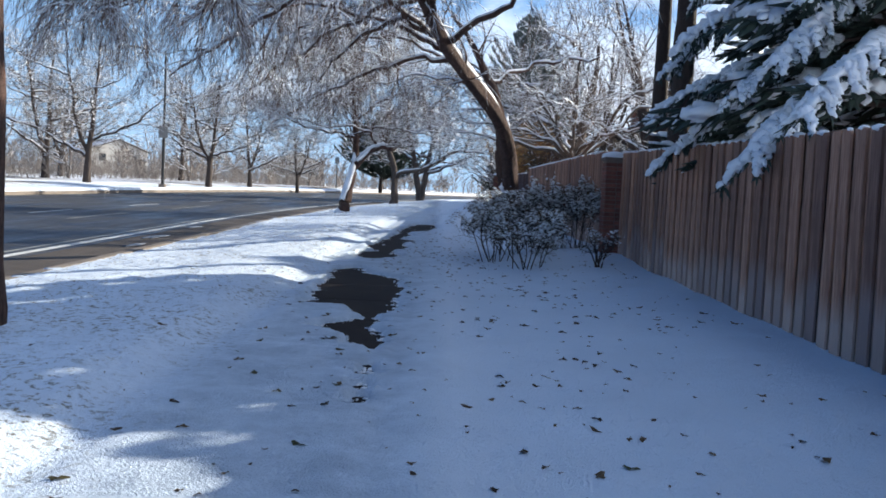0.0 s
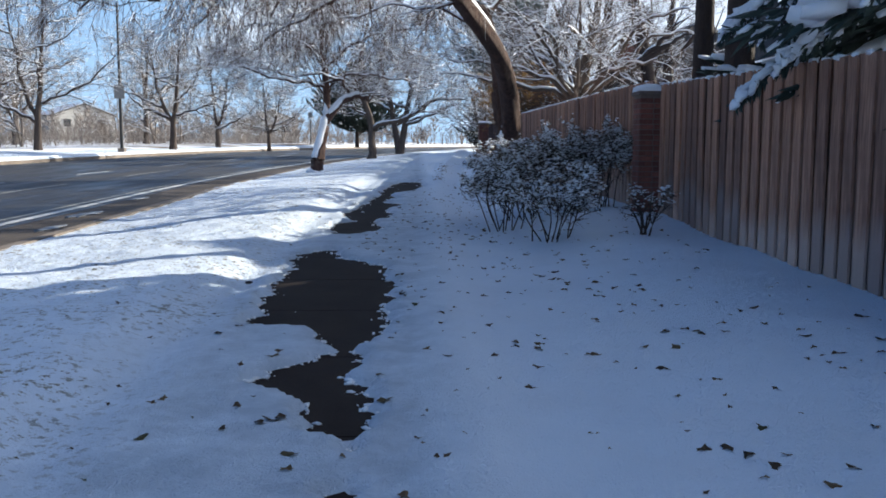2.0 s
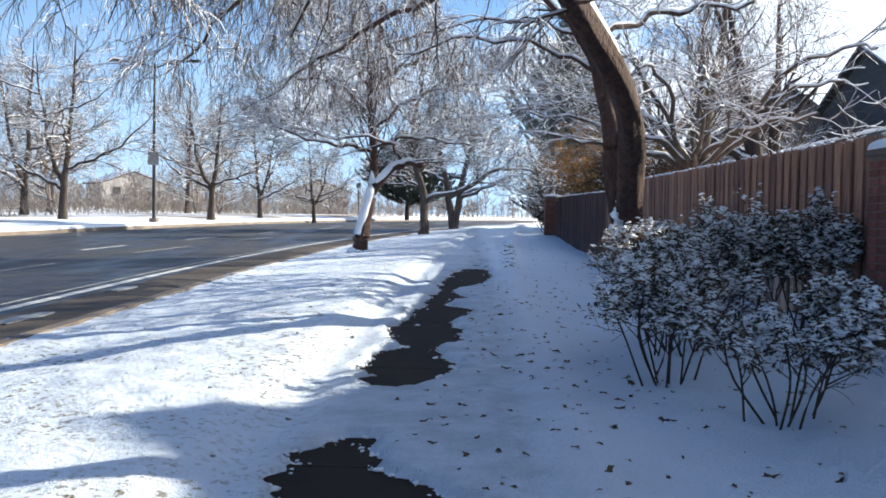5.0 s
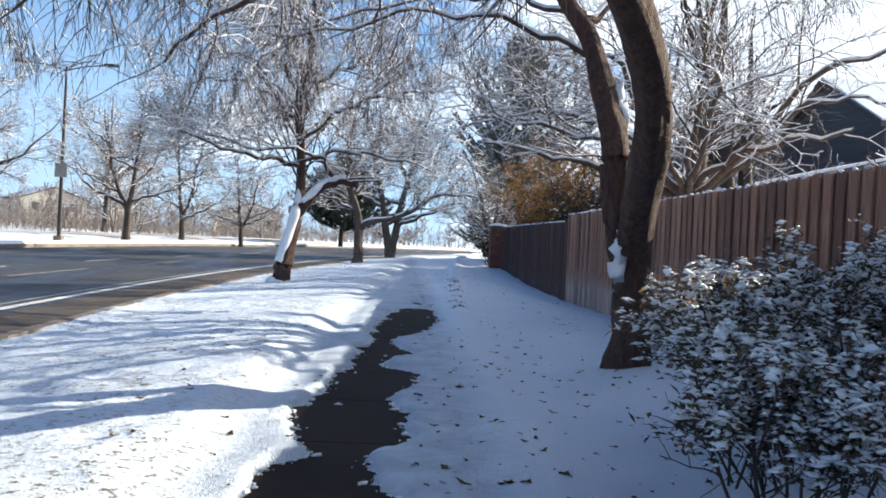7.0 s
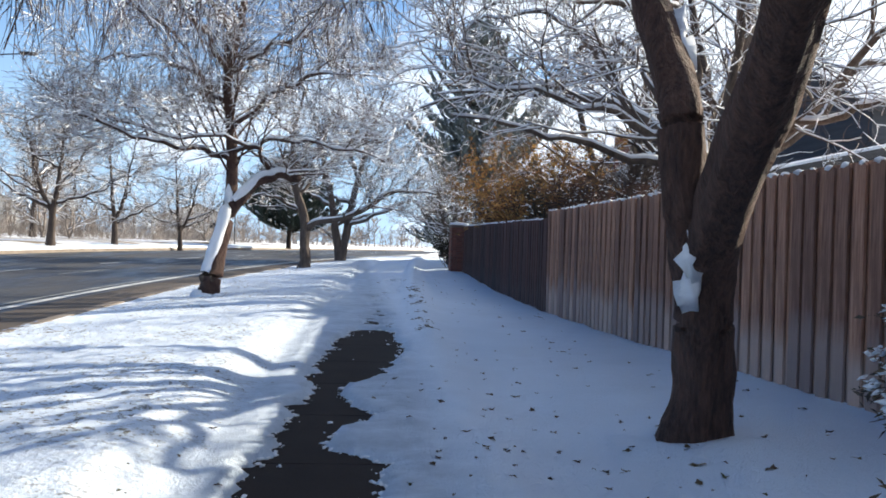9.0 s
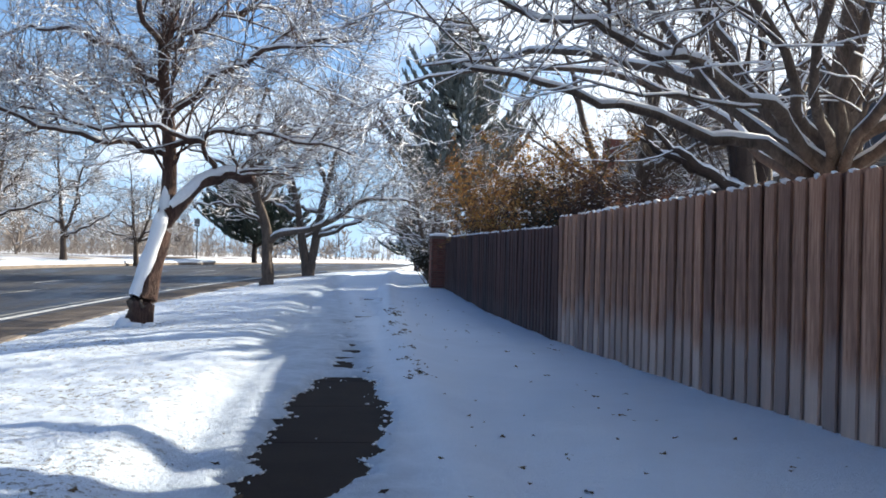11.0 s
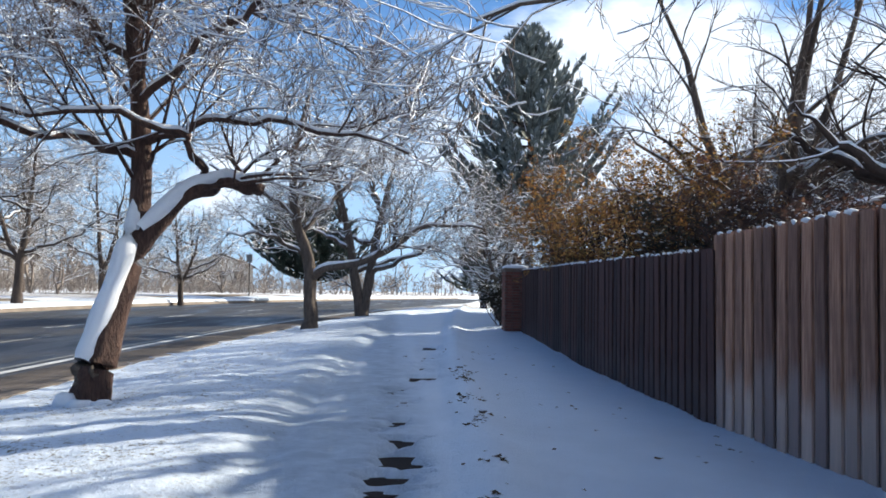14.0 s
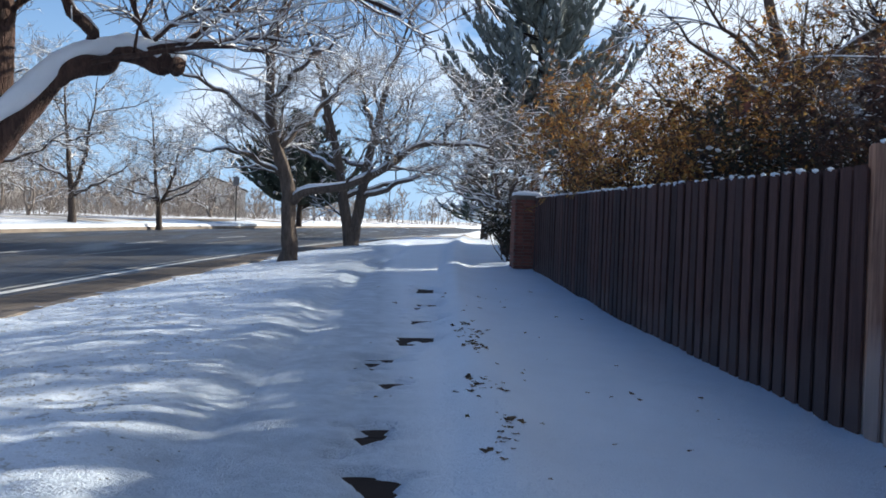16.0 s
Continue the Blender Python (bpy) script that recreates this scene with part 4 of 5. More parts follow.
    mesh_object("scar", v, f, CUT_WOOD, t, "dark rotten scar near the foot of the trunk", smooth=True)
    c = np.array([(-3.98, 34.05, 0.53), (-3.8, 33.95, 0.5), (-3.6, 34.0, 0.5)])
    v, f = scatter(*lump(5, 2, 0.3), c, turns_random(g, 3, 0.1), np.array([(0.14, 0.13, 0.12), (0.18, 0.13, 0.08), (0.16, 0.13, 0.07)]))
    mesh_object("foot_snow", v, f, SNOW_CLEAN, t, smooth=True)
make_forked_tree()


def make_arching_tree():
    rng = np.random.default_rng(23)
    b = ground_z(-2.6, 50.4)
    lines = [
        [(-2.58, 50.4, b - 0.1, 0.27), (-2.6, 50.4, b + 0.3, 0.21), (-2.55, 50.3, 1.6, 0.185), (-2.6, 50.2, 2.4, 0.18), (-2.85, 50.2, 3.3, 0.15), (-3.1, 50.2, 4.3, 0.12), (-3.1, 50.3, 5.8, 0.09), (-2.8, 50.4, 7.6, 0.04)],
        [(-2.5, 50.2, 2.2, 0.11), (-2.2, 49.95, 2.45, 0.10), (-1.2, 49.8, 2.65, 0.09), (-0.3, 49.7, 3.0, 0.085), (0.1, 49.6, 3.4, 0.075), (0.8, 49.5, 3.7, 0.06), (1.5, 49.3, 3.75, 0.045), (2.3, 48.9, 3.6, 0.025)],
        [(1.2, 49.4, 3.75, 0.045), (1.3, 49.2, 4.2, 0.035), (1.9, 48.9, 4.4, 0.02)],
        [(-0.1, 49.65, 3.2, 0.05), (-0.2, 49.6, 4.0, 0.04), (0.3, 49.4, 4.9, 0.02)],
        [(-2.9, 50.2, 3.5, 0.08), (-1.9, 50.6, 4.6, 0.06), (-1.0, 51.0, 5.8, 0.03)],
        [(-3.0, 50.2, 3.9, 0.07), (-4.2, 49.8, 4.8, 0.05), (-5.4, 49.5, 5.3, 0.025)],
        [(-3.1, 50.2, 4.6, 0.06), (-2.2, 49.6, 5.6, 0.045), (-1.2, 49.1, 6.2, 0.02)],
        [(-2.7, 50.2, 2.8, 0.06), (-3.8, 50.2, 3.4, 0.045), (-5.0, 50.1, 3.4, 0.02)],
        [(-3.1, 50.3, 5.6, 0.05), (-4.0, 50.6, 6.6, 0.04), (-4.6, 50.8, 7.4, 0.02)],
    ]
    tree_from("arching_tree", lines, rng, "bare street tree with a long snowy limb arching over the path", BARK_GREY, TWIG_GREY, FINE(10, 8, 7), sides=12, snow=0.8, clear=lambda q: q[..., 2] < 2.6)
make_arching_tree()


def bare_tree(seed, height, spread, stems=1, label="bare street tree dusted with snow", mat=None, a=6, b=6, c=5, r0=0.16, fork=0.25, snow=0.4, place=None, name="bare_tree", group=""):
    rng = np.random.default_rng(seed)
    lines = []
    top = height * fork
    for s in range(stems):
        az = rng.uniform(0, 6.28)
        lean = 0.05 if stems == 1 else 0.28
        dx, dy = math.cos(az) * lean * height, math.sin(az) * lean * height
        if stems == 1:
            lines.append([(0, 0, -0.2, r0 * 1.3), (0.02, 0, top * 0.5, r0), (0, 0.03, top, r0 * 0.95), (dx * 0.4, dy * 0.4, top * 1.35, r0 * 0.6)])
            for k in range(8):
                a2 = k * 2.4 + rng.uniform(-0.4, 0.4)
                L = spread * (0.3 + 0.75 * ((k * 5) % 8) / 7) * rng.uniform(0.85, 1.1)
                z0 = top * rng.uniform(0.8, 1.25)
                H = height * rng.uniform(0.85, 1.05) * (1 - 0.45 * (L / spread) ** 2)
                cx, cy = math.cos(a2), math.sin(a2)
                lines.append([(0, 0, z0, r0 * 0.6), (cx * L * 0.22, cy * L * 0.22, z0 + (H - z0) * 0.22, r0 * 0.5), (cx * L * 0.62, cy * L * 0.62, z0 + (H - z0) * 0.62, r0 * 0.28), (cx * L, cy * L, H, 0.015)])
            continue
        lines.append([(0, 0, -0.2, r0 * 1.25), (dx * 0.1, dy * 0.1, top * 0.6, r0), (dx * 0.4, dy * 0.4, height * 0.5, r0 * 0.6), (dx, dy, height, 0.02)])
        for k in range(3):
            z0 = top + (height * 0.55 - top) * k / 3
            az2 = k * 2.4 + rng.uniform(-0.4, 0.4)
            L = spread * rng.uniform(0.75, 1.1) * (1 - 0.4 * k / 9)
            up = rng.uniform(0.2, 0.62) + 0.04 * k
            q = np.interp(z0, [0, height], [0, 1])
            sx, sy = dx * q, dy * q
            cx, cy = math.cos(az2), math.sin(az2)
            lines.append([(sx, sy, z0, r0 * 0.5), (sx + cx * L * 0.35, sy + cy * L * 0.35, z0 + L * 0.3 * up + 0.1, r0 * 0.36), (sx + cx * L * 0.7, sy + cy * L * 0.7, z0 + L * 0.75 * up, r0 * 0.22), (sx + cx * L, sy + cy * L, z0 + L * 1.2 * up, 0.012)])
    k = height / 7
    lv = [dict(count=a, length=1.5 * k, rise=0.3, n=5, wobble=0.16, start=0.3, shrink=0.5, most=0.04, least=0.012),
          dict(count=b, length=0.9 * k, rise=0.15, n=4, wobble=0.18, shrink=0.6, least=0.009),
          dict(count=c, length=0.5 * k, rise=0.1, n=3, wobble=0.18, shrink=0.7, least=0.007)]
    return tree_from(name, lines, rng, label, mat or BARK_GREY, TWIG_GREY, lv, sides=8, group=group, snow=snow, place=place)


def on_ground(x, y, turn=0, s=1.0):
    return pose(x, y, ground_z(x, y), 0, 0, turn) @ Matrix.Scale(s, 4)


def copy_scaled(ob, x, y, turn, s):
    c = copy_thing(ob, pose(x, y, ground_z(x, y), 0, 0, turn))
    c.scale = (s, s, s)
    return c


bare_tree(31, 8.5, 3.6, 2, "two-stemmed bare street tree in the verge", BARK_GREY, 8, 7, 5, 0.2, 0.2, 0.6, on_ground(-1.35, 60.0))
bare_tree(32, 8.0, 3.2, 1, "bare tree standing in the snowy verge", BARK, 4, 5, 4, 0.13, 0.45, 0.4, on_ground(-3.7, 7.4, 100))


def park_tree(seed, height, spread, label, place, low=1.5):
    """A wide bare tree: two leaders from a low fork, a long low limb to -x, and limbs on all sides that curve up."""
    rng = np.random.default_rng(seed)
    h = height
    one = [(0, 0, -0.2, 0.27), (0.03, 0, 1.0, 0.2), (0.08, 0.02, 2.0, 0.175), (0.3, 0, h * 0.38, 0.125), (0.42, 0.1, h * 0.62, 0.08), (0.75, 0, h, 0.02)]
    two = [(0.06, 0, 1.75, 0.13), (-0.45, 0.1, 2.7, 0.115), (-0.95, 0.15, h * 0.5, 0.08), (-1.5, 0.2, h * 0.86, 0.02)]
    lines = [one, two, [(0.02, 0, low, 0.10), (-0.8, -0.1, low + 0.45, 0.085), (-2.0, 0.0, low + 1.0, 0.06), (-0.75 * spread, 0.1, low + 1.9, 0.02)]]
    for k in range(11):
        f = 0.26 + 0.055 * k
        src = np.array((one, two)[k % 2])
        x, y = np.interp(f * h, src[:, 2], src[:, 0]), np.interp(f * h, src[:, 2], src[:, 1])
        a = k * 2.4 + rng.uniform(-0.5, 0.5)
        L = spread * rng.uniform(0.75, 1.1) * (1.05 - 0.75 * (f - 0.26))
        c, d, z = math.cos(a) * L, math.sin(a) * L, f * h
        up = rng.uniform(0.35, 0.75)
        r = 0.085 * (1.2 - f)
        lines.append([(x, y, z, r), (x + c * 0.3, y + d * 0.3, z + L * 0.12 * up + 0.1, r * 0.8), (x + c * 0.65, y + d * 0.65, z + L * 0.4 * up, r * 0.55), (x + c, y + d, z + L * 0.9 * up, 0.014)])
    lv = [dict(count=9, length=1.7, rise=0.25, n=5, wobble=0.2, start=0.2, shrink=0.5, most=0.035, least=0.013),
          dict(count=7, length=0.95, rise=0.1, n=4, wobble=0.22, shrink=0.6, least=0.009),
          dict(count=5, length=0.5, rise=0.05, n=3, wobble=0.2, shrink=0.7, least=0.0065)]
    return tree_from("bare_tree", lines, rng, label, BARK_PARK, TWIG_GREY, lv, sides=8, group="park trees across the road", snow=0.55, place=place)


FAR_A = park_tree(33, 9.6, 4.6, "wide bare park tree across the road", on_ground(-20.8, 53.4, 0))
FAR_B = park_tree(34, 8.6, 3.9, "wide bare park tree across the road", on_ground(-16.55, 64.7, 10), 1.9)
copy_scaled(FAR_A, -15.15, 72.0, 170, 0.84)
copy_scaled(FAR_B, -12.0, 76.0, 200, 0.76)
for x, y, t, s in ((-27, 62, 70, 1.1), (-31, 74, 10, 1.0), (-30, 50, 220, 1.05), (-24, 84, 300, 1.1), (-38, 66, 120, 1.2)):
    copy_scaled((FAR_A, FAR_B)[int(t) % 2], x, y, t, s)

# trees in the gardens behind the fence
YARD = bare_tree(35, 8.4, 3.6, 4, "tall multi-stemmed bare garden tree behind the fence", BARK_GREY, 6, 5, 4, 0.16, 0.18, 0.5, pose(7.0, 41.2, 0.5, 0, 0, 30), group="bare garden trees")
for x, y, t, s in ((13.0, 49, 250, 0.9), (12.0, 54, 130, 0.95), (15, 62, 160, 1.0)):
    copy_scaled(YARD, x, y, t, s)


bare_tree(38, 9.5, 3.0, 3, "thick-trunked bare garden tree behind the fence", BARK_DARK, 4, 4, 3, 0.28, 0.2, 0.3, pose(9.2, 38.2, 0.4, 0, 0, 20), group="bare garden trees")
LOW_TREE = bare_tree(37, 4.7, 2.7, 4, "low many-stemmed bare snowy tree past the fence end", BARK_GREY, 6, 5, 4, 0.08, 0.12, 0.6, on_ground(3.4, 53.5, 20), group="low trees past the fence end")
copy_scaled(LOW_TREE, 5.6, 56.0, 140, 1.1)


def make_spreading_tree():
    rng = np.random.default_rng(24)
    b = 0.4
    lines = [[(3.82, 26.5, b - 0.1, 0.27), (3.8, 26.45, 1.4, 0.23), (3.8, 26.4, 2.35, 0.21), (3.95, 26.5, 3.0, 0.15), (4.2, 26.7, 4.2, 0.11), (4.5, 27.0, 6.0, 0.04)],
             [(3.8, 26.4, 2.3, 0.085), (3.35, 26.5, 2.72, 0.06), (2.7, 26.5, 2.85, 0.048), (1.9, 26.2, 3.0, 0.036), (1.15, 25.9, 3.08, 0.026), (0.3, 25.6, 3.2, 0.016)],
             [(3.75, 26.3, 2.55, 0.08), (3.1, 26.1, 3.0, 0.055), (2.3, 25.7, 3.25, 0.042), (1.4, 25.2, 3.35, 0.028), (0.5, 24.7, 3.4, 0.016)],
             [(3.8, 26.4, 2.5, 0.10), (3.6, 27.4, 3.2, 0.075), (3.0, 28.6, 3.9, 0.055), (1.9, 29.8, 4.3, 0.038), (0.6, 30.6, 4.2, 0.015)],
             [(3.85, 26.6, 2.3, 0.085), (4.0, 28.6, 3.2, 0.06), (3.6, 30.4, 4.1, 0.046), (1.9, 31.2, 4.4, 0.032), (0.4, 31.5, 4.15, 0.015)],
             [(3.8, 26.4, 2.6, 0.06), (4.2, 25.7, 3.1, 0.045), (4.7, 24.7, 3.3, 0.034), (5.1, 23.6, 3.3, 0.018)]]
    ends = [(2.4, 24.4, 4.2), (3.1, 23.2, 3.9), (5.3, 23.3, 4.3), (6.3, 26.0, 4.2), (2.7, 28.5, 4.7), (1.8, 25.7, 4.6), (5.0, 29.2, 4.8), (3.4, 24.5, 5.6), (1.5, 28.9, 5.2)]
    for i, (x, y, z) in enumerate(ends):
        s = (3.8, 26.4, 2.35 + 0.06 * (i % 6))
        d = (x - s[0], y - s[1], z - s[2])
        j = rng.uniform(-0.15, 0.15, 4)
        lines.append([(*s, 0.06), (s[0] + d[0] * 0.3 + j[0], s[1] + d[1] * 0.3 + j[1], s[2] + d[2] * 0.35, 0.045), (s[0] + d[0] * 0.65 + j[2], s[1] + d[1] * 0.65 + j[3], s[2] + d[2] * 0.85 + 0.1, 0.037), (x, y, z, 0.023), (x + d[0] * 0.22, y + d[1] * 0.22, z - 0.05, 0.014)])
    tree_from("spreading_tree", lines, rng, "low spreading bare garden tree with snow-laden limbs", BARK_GREY, TWIG, FINE(7, 7, 5), sides=12, snow=0.95, clear=lambda q: (q[..., 2] < 2.85) & (q[..., 0] < 3.7))
make_spreading_tree()


# ---- conifers ----
def conifer(name, x, y, z0, height, radius, low, seed, label, boughs=70, sprays=26, mat=None, snow=0.8, pad=0.13, spray=0.3, bend=0.35, trunk=0.18, shape=1.2, fingers=False, lift=-0.25):
    rng = np.random.default_rng(seed)
    tree = tagged(new(name), label, "tree")
    tree.matrix_basis = pose(x, y, z0)
    P, R = smooth_line([(0, 0, -0.2, trunk * 1.2), (0.03, 0, height * 0.4, trunk * 0.8), (0, 0.02, height, 0.03)], 10)
    mesh_object("trunk", *tubes(P[None], R[None], 10), BARK_DARK, tree, smooth=True)
    h = low + (height - low) * rng.random(boughs) ** 1.15
    L = radius * (1 - ((h - low) / (height - low)) ** shape) * rng.uniform(0.55, 1.15, boughs) + 0.15
    az = np.arange(boughs) * 2.399 + rng.uniform(-0.3, 0.3, boughs)
    s = np.linspace(0, 1, 7)
    out = np.stack([np.cos(az), np.sin(az)], -1)
    B = np.concatenate([out[:, None] * (L[:, None] * s)[..., None], (h[:, None] + L[:, None] * (0.14 * s - (bend * rng.uniform(0.55, 1.4, (boughs, 1))) * s ** 2 + 0.16 * s ** 5))[..., None]], -1)
    br = np.linspace(0.035, 0.008, 7)[None] * np.ones((boughs, 1))
    tagged(mesh_object("bough_wood", *tubes(B, br, 5), BARK_DARK, tree), kind="stuff")
    # sprays of needles on both sides of the boughs
    N = boughs * sprays
    who = rng.integers(0, boughs, N)
    t = rng.uniform(0.15, 1.0, N) ** 0.8
    i = np.minimum((t * 6).astype(int), 5)
    f = (t * 6 - i)[:, None]
    p = B[who, i] * (1 - f) + B[who, i + 1] * f
    tan = unit(B[who, i + 1] - B[who, i])
    side = unit(np.cross(tan, (0, 0, 1.0)))
    sgn = rng.choice([-1, 1], N)[:, None]
    d = unit(tan * rng.uniform(0.4, 1.2, (N, 1)) + side * sgn * rng.uniform(0.1, 1.0, (N, 1)) + np.array((0, 0, lift)) * rng.uniform(0, 1.2, (N, 1)))
    size = spray * rng.uniform(0.6, 1.3, N) * (1.15 - 0.4 * t)
    v, fc = scatter(SPRAY_V, SPRAY_F, p, turns_along(d, rng), np.stack([size, size * 0.8, size], -1))
    tagged(mesh_object("needle_foliage", v, fc, mat or NEEDLE, tree), kind="stuff")
    if snow:
        k = rng.random(N) < snow * 0.8
        q = p[k] + d[k] * (size[k] * rng.uniform(0.3, 0.7, k.sum()))[:, None] + np.array((0, 0, 0.035))
        w = pad * rng.uniform(0.4, 1.5, k.sum())
        pieces = []
        if fingers:
            m = boughs * 5
            wb, tb = rng.integers(0, boughs, m), rng.uniform(0.35, 0.98, m)
            ib = np.minimum((tb * 6).astype(int), 5)
            fb = (tb * 6 - ib)[:, None]
            pb = B[wb, ib] * (1 - fb) + B[wb, ib + 1] * fb
            db = unit(B[wb, ib + 1] - B[wb, ib])
            sb = unit(np.cross(db, (0, 0, 1.0)))
            pb = pb + sb * rng.normal(size=(m, 1)) * 0.11 + np.array((0, 0, 0.05))
            r = rng.uniform(0.05, 0.15, m)
            pieces.append(scatter(*lump(9, 1, 0.5), pb, turns_along(db, rng), np.stack([r * 1.4, r, r * 0.62], -1)))
        v, fc = scatter(*lump(6, 1, 0.45), q, turns_along(d[k], rng), np.stack([size[k] * 0.42 if fingers else w * 1.7, w * 1.1, w * 0.7], -1))
        v, fc = join(pieces + [(v, fc)])
        tagged(mesh_object("bough_snow", v, fc, SNOW_CLEAN, tree, "heavy pads of white snow on the boughs", smooth=True), kind="stuff")
    return tree

SPRUCE = conifer("spruce", 5.25, 10.5, 0.3, 9.5, 2.3, 2.2, 41, "dark spruce with snow-laden boughs hanging over the fence", 230, 50, NEEDLE, 0.22, 0.052, 0.42, 0.46, fingers=True, lift=-0.7)


def laden_bough(tree, start, tip, seed, size=1.0):
    """A drooping bough: side fingers of needles, each carrying a rounded pad of snow."""
    rng = np.random.default_rng(seed)
    base = np.array(tree.matrix_basis.translation)
    a, b = np.array(start) - base, np.array(tip) - base
    t = np.linspace(0, 1, 12)
    P = a + (b - a) * t[:, None]
    P[:, 2] = a[2] + (b[2] - a[2]) * t ** 2.3
    side = unit(np.cross(b - a, (0, 0, 1.0)))
    P = P + side * (0.06 * np.sin(t * 5 + seed))[:, None]
    F, R = [P], [np.linspace(0.03, 0.008, 12)]
    for k in range(22):
        s = 0.34 + 0.66 * (k // 2 + rng.uniform(0, 0.8)) / 11
        q = min(int(s * 11), 10)
        p = P[q] + (P[q + 1] - P[q]) * (s * 11 - q)
        d = unit(unit(P[q + 1] - P[q]) * rng.uniform(0.7, 1.0) + side * (1 if k % 2 else -1) * rng.uniform(0.5, 0.9))
        L = size * rng.uniform(0.26, 0.44) * (1.2 - 0.55 * s)
        g = np.linspace(0, 1, 12)
        line = p + d * (L * g)[:, None]
        line[:, 2] -= L * 0.35 * g ** 2
        F.append(line)
        R.append(np.linspace(0.009, 0.004, 12))
    F, R = np.stack(F), np.stack(R)
    wood = mesh_object("bough", *tubes(F, R, 5), BARK_DARK, tree)
    p, d = [], []
    for line in F:
        lo = 0.3 if line is F[0] else 0.0
        f = rng.uniform(lo, 1, 26) * 10.99
        i = f.astype(int)
        p.append(line[i] + (line[i + 1] - line[i]) * (f - i)[:, None])
        d.append(unit(line[i + 1] - line[i]))
    p, d = np.concatenate(p), np.concatenate(d)
    n = len(p)
    d = unit(d + rng.normal(size=(n, 3)) * 0.45 + np.array((0, 0, -0.3)))
    L = size * rng.uniform(0.08, 0.15, n)
    tagged(mesh_object("needle_spray", *scatter(SPRAY_V, SPRAY_F, p, turns_along(d, rng), np.stack([L, L * 0.6, L * 0.6], -1)), NEEDLE, wood), kind="stuff")
    pads = []
    for k, line in enumerate(F):
        lo, c = (0.42, 14) if k == 0 else (0.12, 6)
        f = np.linspace(lo, 1.0, c) * 10.98
        i = f.astype(int)
        q = line[i] + (line[i + 1] - line[i]) * (f - i)[:, None]
        w = size * (0.075 if k == 0 else 0.052) * rng.uniform(0.75, 1.25, c) * np.linspace(1.1, 0.7, c)
        q = q + np.stack([rng.normal(size=c) * 0.012, rng.normal(size=c) * 0.012, w * 0.5 + 0.01], -1)
        pads.append(scatter(*lump(10 + k % 3, 2, 0.45), q, turns_along(unit(line[i + 1] - line[i]), rng), np.stack([w * 1.35, w, w * 0.72], -1)))
    tagged(mesh_object("bough_snow", *join(pads), SNOW_CLEAN, wood, "thick rounded pads of snow on the bough", smooth=True), kind="stuff")

for k, (z, tip, size) in enumerate(((3.4, (2.75, 12.2, 2.55), 1.0), (2.95, (2.72, 11.6, 1.88), 1.0), (2.95, (3.02, 8.95, 1.86), 1.15), (3.4, (3.15, 10.0, 2.6), 1.0), (4.2, (2.85, 11.1, 3.35), 1.1),
                                    (3.9, (3.3, 9.2, 2.85), 1.1), (3.3, (3.3, 8.3, 2.25), 1.1), (4.3, (3.0, 12.5, 3.2), 1.0), (4.4, (3.5, 8.5, 3.4), 1.1), (5.0, (3.0, 10.3, 3.95), 1.1), (3.6, (3.4, 12.9, 2.6), 0.9), (5.1, (3.2, 11.9, 4.1), 1.0))):
    laden_bough(SPRUCE, (5.2, 10.5 + 0.25 * (tip[1] - 10.5), z), tip, 90 + k, size)
# Mostly hidden; width, density and place are set by the shade on the verge.
conifer("spruce", 6.2, 14.4, 0.3, 8.0, 2.6, 1.4, 47, "dark snowy spruce behind the pine trunks", 230, 38, NEEDLE, 0.25, 0.05, 0.42, 0.5, fingers=True)
# Hidden spruce, added only to block sun from the path and verge.
conifer("spruce", 7.4, 12.6, 0.3, 9.0, 2.7, 1.2, 48, "dark snowy spruce added out of view to shade the verge", 190, 36, NEEDLE, 0.2, 0.05, 0.5, 0.5, fingers=True)
conifer("pine", 3.85, 15.0, 0.3, 12.0, 2.4, 5.6, 42, "tall dark pine trunk behind the fence", 70, 36, NEEDLE, 0.4, 0.09, 0.34, trunk=0.19)
conifer("pine", 3.85, 16.5, 0.3, 11.0, 2.2, 5.6, 43, "tall dark pine trunk behind the fence", 60, 36, NEEDLE, 0.4, 0.09, 0.34, trunk=0.15)
conifer("pine", 5.9, 64.0, 1.0, 12.6, 3.7, 2.6, 44, "tall grey-green pine beyond the fence", 210, 60, NEEDLE_FAR, 0.3, 0.06, 0.62, -0.4, shape=2.2, lift=0.8)
conifer("pine", -6.0, 90.0, 1.4, 7.2, 4.4, 0.9, 45, "dark broad pine across the road", 130, 48, NEEDLE, 0.1, 0.1, 0.8, -0.12, shape=1.7, lift=0.5)
conifer("pine", 5.0, 74.0, 1.2, 4.0, 2.4, 0.6, 46, "low dark pine near the bend of the road", 70, 34, NEEDLE, 0.3, 0.1, 0.55, 0.0, shape=2.0, lift=0.4)


